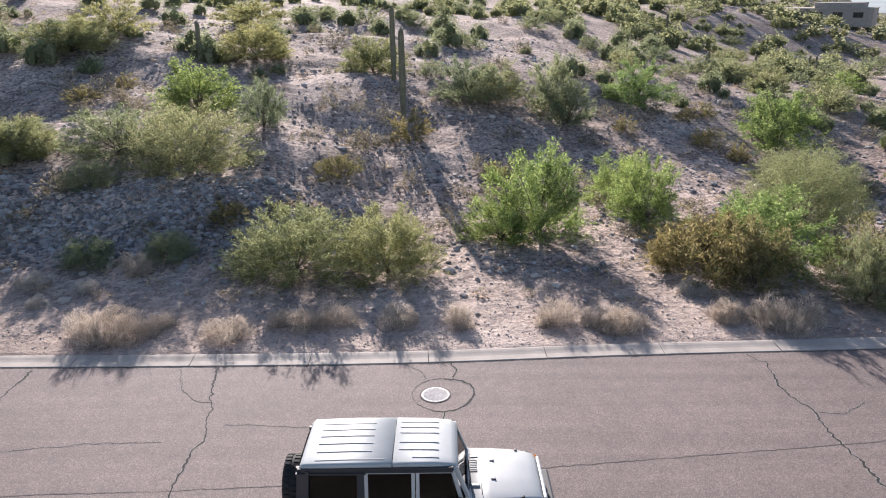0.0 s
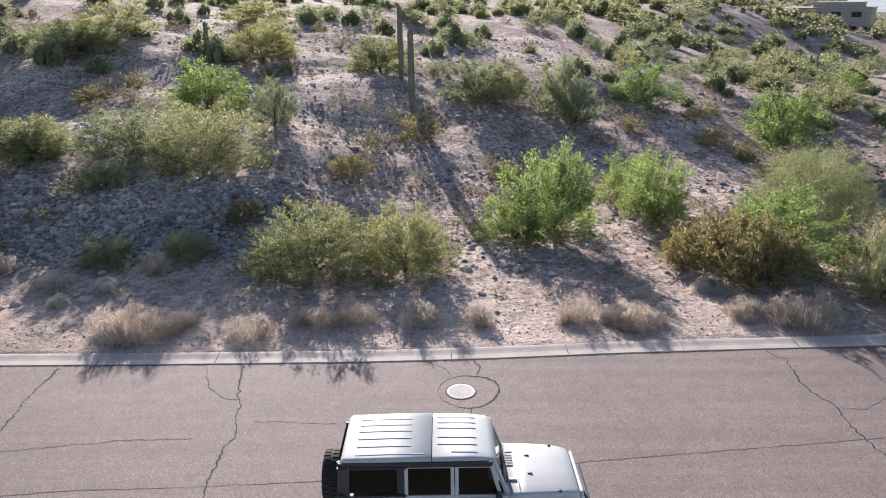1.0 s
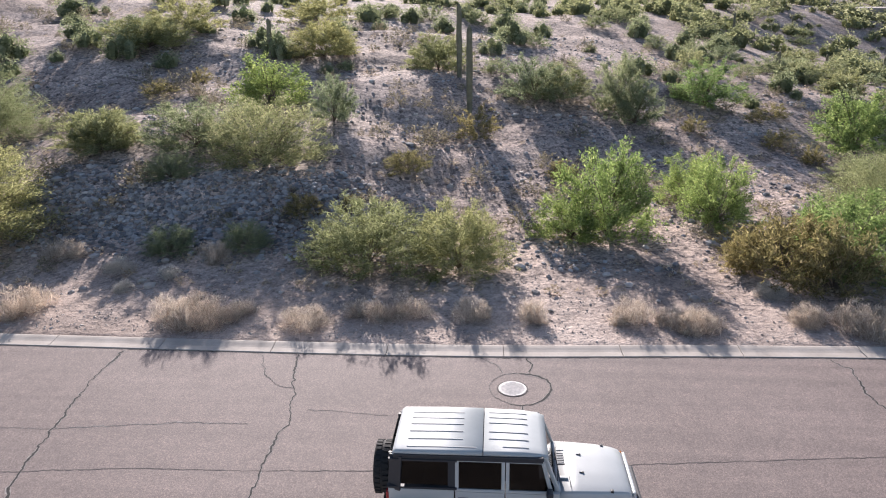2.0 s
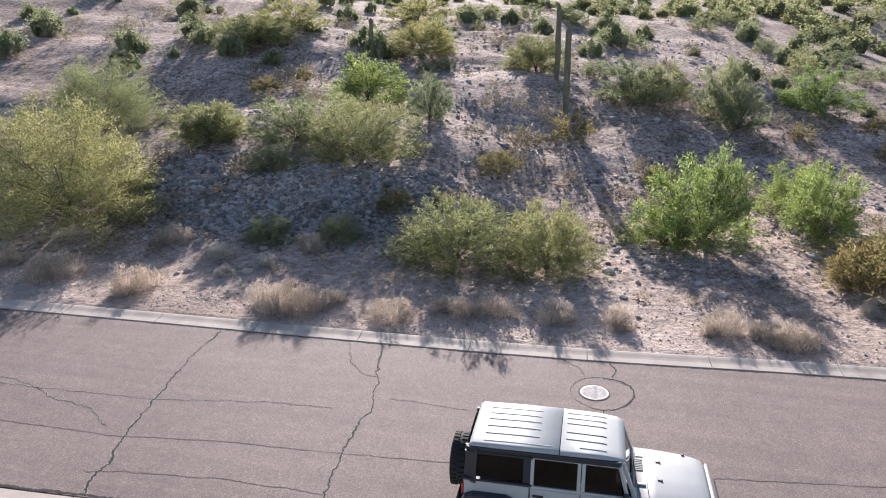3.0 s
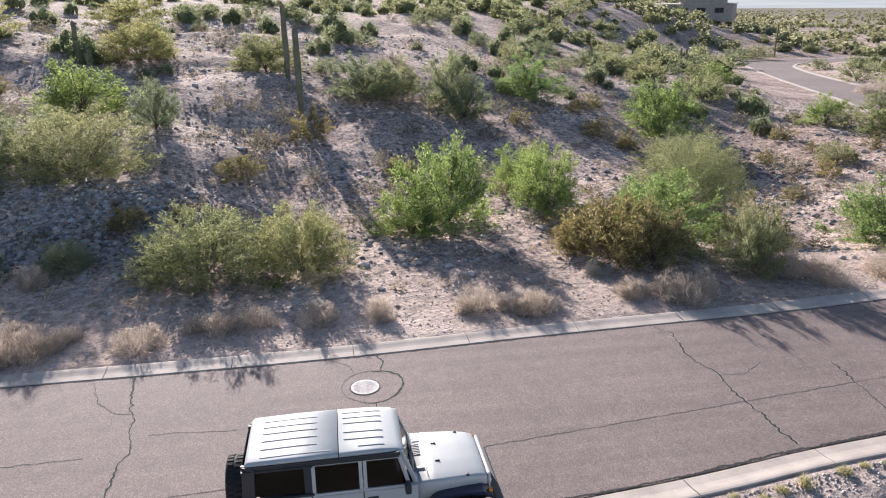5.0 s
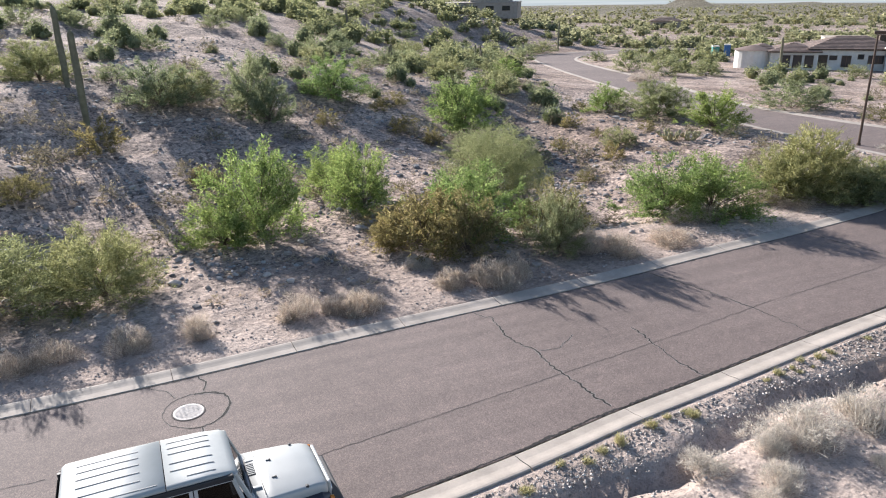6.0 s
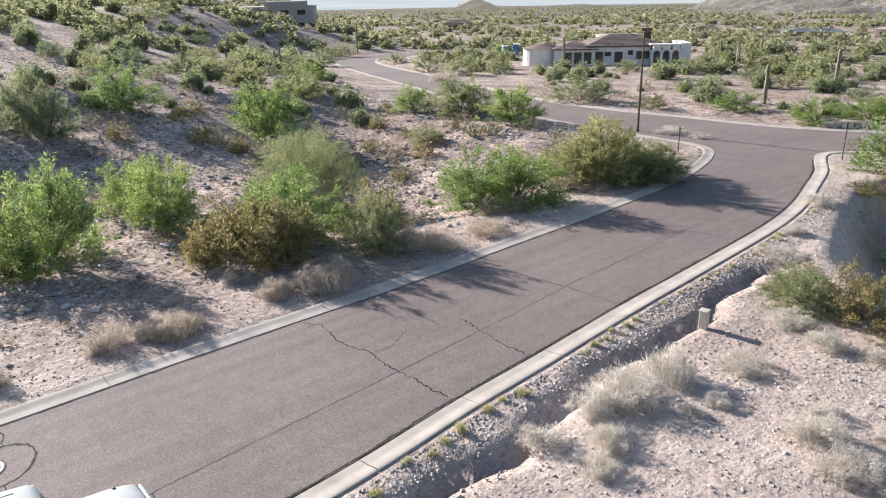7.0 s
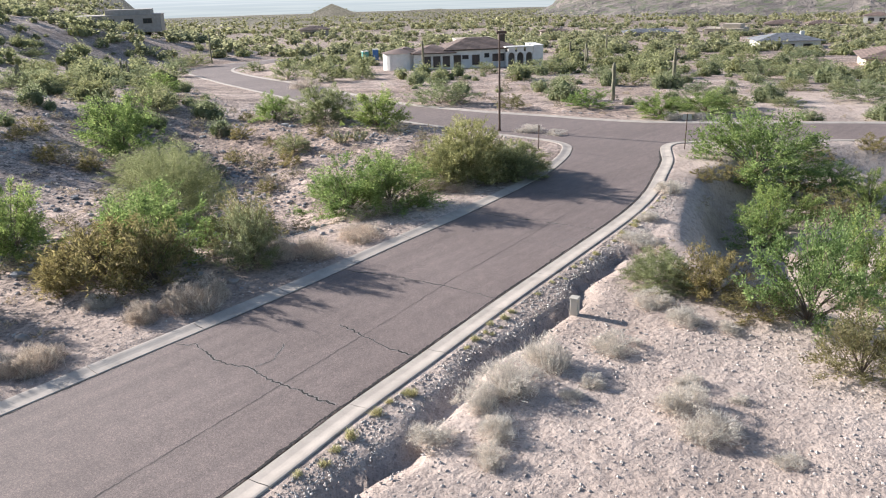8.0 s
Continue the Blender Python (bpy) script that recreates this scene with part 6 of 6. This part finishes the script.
at_ground(sign, 37.6, 15.9, 118)

stick = new("marker_post")
tagged(stick, "thin weathered marker post beside the kerb", "post")
part("post", rod(bmesh.new(), (0, 0, -0.1), (0, 0, 1.35), 0.03, 0.025), RUST, stick)
part("cap", block((0, 0, 1.3), (0.07, 0.07, 0.12), 0.01), RUST, stick)
at_ground(stick, 33.1, 22.3)
stake = new("marker_stake")
tagged(stake, "short wooden survey stake at the wash edge", "stake")
part("shaft", block((0, 0, 0.3), (0.05, 0.04, 0.7), 0.006), PEDESTAL, stake)
at_ground(stake, 28.6, 12.6, 25)

# ---------------------------------------------------------------- houses
STUCCO = paint("white stucco", (0.72, 0.70, 0.66), 0.9, grain=0.05, size=1.5, bump=0.01)
BEIGE = paint("beige stucco", (0.48, 0.41, 0.33), 0.9, grain=0.06, size=1.5, bump=0.01)
BROWN_WALL = paint("brown stucco", (0.40, 0.35, 0.31), 0.9, grain=0.08, size=1.5, bump=0.01)
TILE = tile_paint("clay roof tiles", (0.15, 0.108, 0.092), (0.25, 0.18, 0.152))
GREY_TILE = tile_paint("grey roof tiles", (0.16, 0.17, 0.19), (0.26, 0.27, 0.29))
WOOD = paint("dark timber", (0.10, 0.07, 0.05), 0.8, grain=0.15, size=6)
PANE = paint("dark window glass", (0.03, 0.035, 0.04), 0.08, grain=0.02)
GREY_SLAB = paint("grey paving", (0.34, 0.36, 0.38), 0.8, grain=0.1, size=1.5)
SHADE_IN = paint("shade dark porch wall", (0.20, 0.18, 0.16), 0.9, grain=0.08)


def hip_roof(x0, x1, y0, y1, z, rise, over=0.5, step=0.42):
    """A low hip roof: courses of tiles as stepped rings up to a ridge."""
    x0, x1, y0, y1 = x0 - over, x1 + over, y0 - over, y1 + over
    run = min(x1 - x0, y1 - y0) / 2 - 0.05
    n = max(3, int(run / step))
    bm = bmesh.new()
    for i in range(n):
        a, b = run * i / n, run * (i + 1) / n
        za, zb = z + rise * i / n, z + rise * (i + 1) / n
        lo = [(x0 + a, y0 + a), (x1 - a, y0 + a), (x1 - a, y1 - a), (x0 + a, y1 - a)]
        hi = [(x0 + b, y0 + b), (x1 - b, y0 + b), (x1 - b, y1 - b), (x0 + b, y1 - b)]
        for k in range(4):
            p, q, r, s = lo[k], lo[(k + 1) % 4], hi[(k + 1) % 4], hi[k]
            m = max(1, int(math.hypot(q[0] - p[0], q[1] - p[1]) / 0.5))
            for j in range(m):
                f0, f1 = j / m, (j + 1) / m
                mixp = lambda u, v, f: (u[0] + (v[0] - u[0]) * f, u[1] + (v[1] - u[1]) * f)
                c = [(*mixp(p, q, f0), za + 0.07), (*mixp(p, q, f1), za + 0.07), (*mixp(s, r, f1), zb + 0.02), (*mixp(s, r, f0), zb + 0.02)]
                low = [(*mixp(p, q, f0), za - 0.02), (*mixp(p, q, f1), za - 0.02)]
                v = [bm.verts.new(w) for w in c + low]
                bm.faces.new((v[0], v[1], v[2], v[3]))
                bm.faces.new((v[4], v[5], v[1], v[0]))
    return bm


def window_in(house, x, z, w, h, y, bars=1):
    win = part("window", block((x, y - 0.02, z), (w + 0.16, 0.10, h + 0.16), 0.02), WOOD, house, "dark framed window")
    for i in range(bars + 1):
        ww = (w - 0.06 * bars) / (bars + 1)
        part("pane", block((x - w / 2 + ww / 2 + i * (ww + 0.06), y - 0.075, z), (ww, 0.02, h)), PANE, win)
    return win


def white_house():
    h = new("white_house")
    tagged(h, "long white stucco house with brown tile roofs", "house")
    # front faces -y; x to the right
    part("main_wall", block((4.9, 4.2, 1.35), (9.6, 7.6, 3.1), 0.03), STUCCO, h)
    part("left_wing", block((-2.6, 3.2, 1.2), (6.0, 6.6, 2.8), 0.03), STUCCO, h)
    bm = rod(bmesh.new(), (-7.7, 2.2, -0.4), (-7.7, 2.2, 2.7), 2.4, 2.4, 28)
    part("round_room", bm, STUCCO, h, "rounded white stucco room")
    part("link_wall", block((-6.3, 3.6, 1.1), (2.2, 5.4, 2.6), 0.03), STUCCO, h)
    # porch: a wall with three arches before a recess, whose shade is painted on its back
    x0, x1 = 8.5, 12.6
    bm = bmesh.new()
    for i in range(4):
        xa = x0 + (x1 - x0) * i / 3
        box(bm, (xa, -0.6, 1.0), (0.36, 0.5, 2.8), 0.03)
    for i in range(3):
        xc = x0 + (x1 - x0) * (i + 0.5) / 3
        w = (x1 - x0) / 3 - 0.36
        pts = [(xc + w / 2 * math.cos(3.1416 * k / 10), 1.75 + 0.56 * math.sin(3.1416 * k / 10)) for k in range(11)]
        box(bm, (xc, -0.6, 2.72), (w + 0.02, 0.5, 0.7))
        for k in range(10):
            a, b = pts[k], pts[k + 1]
            v = [bm.verts.new(q) for q in ((a[0], -0.85, a[1]), (b[0], -0.85, b[1]), (b[0], -0.85, 2.4), (a[0], -0.85, 2.4), (a[0], -0.35, a[1]), (b[0], -0.35, b[1]))]
            bm.faces.new((v[0], v[1], v[2], v[3]))
            bm.faces.new((v[0], v[1], v[5], v[4]))
    part("porch_arcade", bm, STUCCO, h, "white arcade of three arches")
    part("porch_back", block((10.55, 0.33, 1.2), (4.2, 0.06, 2.8)), SHADE_IN, h)
    part("porch_roof", block((10.55, -0.3, 3.12), (4.7, 1.6, 0.16), 0.03), STUCCO, h)
    part("end_block", block((13.3, 1.7, 1.5), (1.5, 5.2, 3.4), 0.03), STUCCO, h)
    part("parapet", block((13.3, 1.7, 3.24), (1.65, 5.35, 0.12), 0.02), STUCCO, h)
    part("terrace", block((14.6, -1.6, 0.02), (5.0, 4.2, 0.2), 0.03), GREY_SLAB, h, "grey paved terrace")
    part("main_roof", hip_roof(-0.6, 10.2, 0.5, 8.0, 2.95, 1.45), TILE, h, "brown clay tile hip roof")
    part("wing_roof", hip_roof(-5.4, 0.3, -0.1, 6.4, 2.62, 0.95), TILE, h, "brown clay tile hip roof")
    part("link_roof", hip_roof(-8.4, -4.6, 1.0, 6.2, 2.5, 0.9), TILE, h, "brown clay tile hip roof")
    bm = rod(bmesh.new(), (-7.7, 2.2, 2.69), (-7.7, 2.2, 3.25), 2.65, 0.3, 28)
    part("round_roof", bm, TILE, h, "low conical brown tile roof")
    part("fascia", block((4.6, 0.12, 2.86), (9.4, 0.10, 0.16), 0.02), WOOD, h)
    part("wing_fascia", block((-2.5, -0.56, 2.56), (6.6, 0.10, 0.14), 0.02), WOOD, h)
    part("chimney", block((8.6, 4.0, 4.2), (1.0, 0.9, 1.5), 0.03), WOOD, h, "dark chimney stack")
    part("chimney_cap", block((8.6, 4.0, 5.0), (1.2, 1.1, 0.16), 0.03), WOOD, h)
    part("back_block", block((5.2, 10.6, 1.75), (6.0, 4.5, 4.0), 0.04), BEIGE, h, "tan flat-roofed rear block")
    part("rear_parapet", block((5.2, 10.6, 3.82), (6.2, 4.7, 0.16), 0.03), BEIGE, h)
    for x in (-3.6, -2.15, -0.7):
        window_in(h, x, 1.3, 0.95, 1.5, -0.12, 0)
    part("front_door", block((0.95, 0.32, 1.0), (1.3, 0.16, 2.3), 0.03), WOOD, h, "dark timber front door")
    window_in(h, 2.3, 1.8, 0.8, 0.45, 0.38, 0)
    window_in(h, 3.9, 1.35, 1.0, 1.35, 0.38, 1)
    window_in(h, 5.6, 1.95, 0.6, 0.5, 0.38, 0)
    window_in(h, 7.4, 1.6, 1.7, 0.95, 0.38, 2)
    return h


def plain_house(name, label, wall, roof, w, d, z, rise, windows, flat=False):
    h = new(name)
    tagged(h, label, "house")
    part("wall", block((0, d / 2, z / 2 - 0.6), (w, d, z + 1.2), 0.04), wall, h)
    if flat:
        part("parapet", block((0, d / 2, z + 0.08), (w + 0.25, d + 0.25, 0.22), 0.03), wall, h)
        part("upper_block", block((w * 0.18, d / 2, z + 0.7), (w * 0.45, d * 0.7, 1.4), 0.04), wall, h)
    else:
        part("roof", hip_roof(-w / 2, w / 2, 0, d, z, rise, 0.7), roof, h)
        part("chimney", block((w * 0.28, d * 0.5, z + rise * 0.8), (0.8, 0.8, 1.2), 0.03), wall, h)
    for i in range(windows):
        window_in(h, (i - (windows - 1) / 2) * w / (windows + 0.4), z * 0.52, w / windows * 0.42, z * 0.38, -0.02, 1)
    return h


def stand(ob, az, dist, extra=0.0, drop=0.25):
    a = radians(az)
    x, y = dist * math.sin(a), dist * math.cos(a)
    ob.matrix_basis = Matrix.Translation((x, y, ground(x, y) - drop)) @ pose(0, 0, 0, 0, 0, -az + extra)


stand(white_house(), 49.4, 113.0, 8)
stand(plain_house("ridge_house", "long low brown house on the ridge", BROWN_WALL, TILE, 23.0, 12.0, 2.7, 1.3, 5, True), 25.3, 200.0, -8, 0.3)
stand(plain_house("tile_roof_house", "beige house under a broad clay tile roof", BEIGE, TILE, 16.0, 11.0, 2.2, 1.8, 3), 82.2, 118.0, 10, 1.0)
stand(plain_house("grey_roof_house", "white gabled house with grey tile roof", STUCCO, GREY_TILE, 12.0, 9.0, 2.4, 1.3, 3), 73.6, 172.0, 15, 0.9)
stand(plain_house("cream_house", "cream flat-roofed stucco house", BEIGE, TILE, 11.0, 9.0, 2.6, 1.0, 4, True), 69.2, 240.0, -12, 0.8)
stand(plain_house("low_house", "long low house with pale flat roof", BROWN_WALL, GREY_TILE, 16.0, 9.0, 1.9, 0.9, 5), 64.3, 245.0, 6, 0.8)
stand(plain_house("brown_house", "small brown tile-roofed house among bushes", BROWN_WALL, TILE, 12.0, 9.0, 2.4, 1.3, 3), 73.0, 310.0, 0, 1.5)
stand(plain_house("tan_house", "tan stucco house low among scrub", BEIGE, TILE, 10.0, 8.0, 2.4, 1.2, 3), 75.5, 310.0, 8, 1.5)
stand(plain_house("pale_house", "pale stucco house at the mountain foot", STUCCO, TILE, 9.0, 8.0, 3.0, 1.2, 2), 78.6, 330.0, -6)
stand(plain_house("valley_house", "brown house beside the valley road", BROWN_WALL, TILE, 11.0, 7.0, 2.8, 1.2, 3), 39.3, 300.0, 0)
stand(plain_house("garden_house", "small brown house behind the white one", BROWN_WALL, TILE, 9.0, 7.0, 2.0, 1.0, 3), 57.3, 260.0, 5, 0.8)


def portable_toilet(name, label, shell):
    t = new(name)
    tagged(t, label, "portable toilet")
    part("cabin", block((0, 0, 1.05), (1.1, 1.1, 2.0), 0.05), shell, t)
    part("roof", block((0, 0, 2.12), (1.15, 1.15, 0.18), 0.07), STUCCO, t, "white domed roof")
    part("door", block((0, -0.56, 1.0), (0.7, 0.04, 1.75), 0.015), shell, t)
    part("skid", block((0, 0, 0.03), (1.2, 1.2, 0.1), 0.02), CAR_BLACK, t)
    return t


stand(portable_toilet("portable_toilet", "blue portable toilet cabin with white roof", paint("blue plastic", (0.05, 0.16, 0.38), 0.5)), 43.7, 146.0, 0, 0.0)
stand(portable_toilet("portable_toilet", "teal portable toilet cabin with white roof", paint("teal plastic", (0.06, 0.30, 0.26), 0.5)), 42.9, 138.0, 15, 0.0)


def pylon(high):
    t = new("pylon")
    tagged(t, "thin steel lattice pylon in the hazy distance", "pylon")
    bm = bmesh.new()
    for sx in (1, -1):
        for sy in (1, -1):
            rod(bm, (3 * sx, 3 * sy, 0), (0.4 * sx, 0.4 * sy, high), 0.22, 0.15, 5)
    for i in range(8):
        f, g = i / 8, (i + 1) / 8
        a, b = 3 - 2.6 * f, 3 - 2.6 * g
        for s in (1, -1):
            rod(bm, (-a, s * a, f * high), (b, s * b, g * high), 0.1, 0.1, 4)
            rod(bm, (s * a, -a, f * high), (s * b, b, g * high), 0.1, 0.1, 4)
    part("tower", bm, ALLOY, t)
    for z in (0.72, 0.84, 0.95):
        part("arm", block((0, 0, high * z), (9, 0.4, 0.4)), ALLOY, t)
    return t


stand(pylon(34), 58.9, 1250.0, 20)
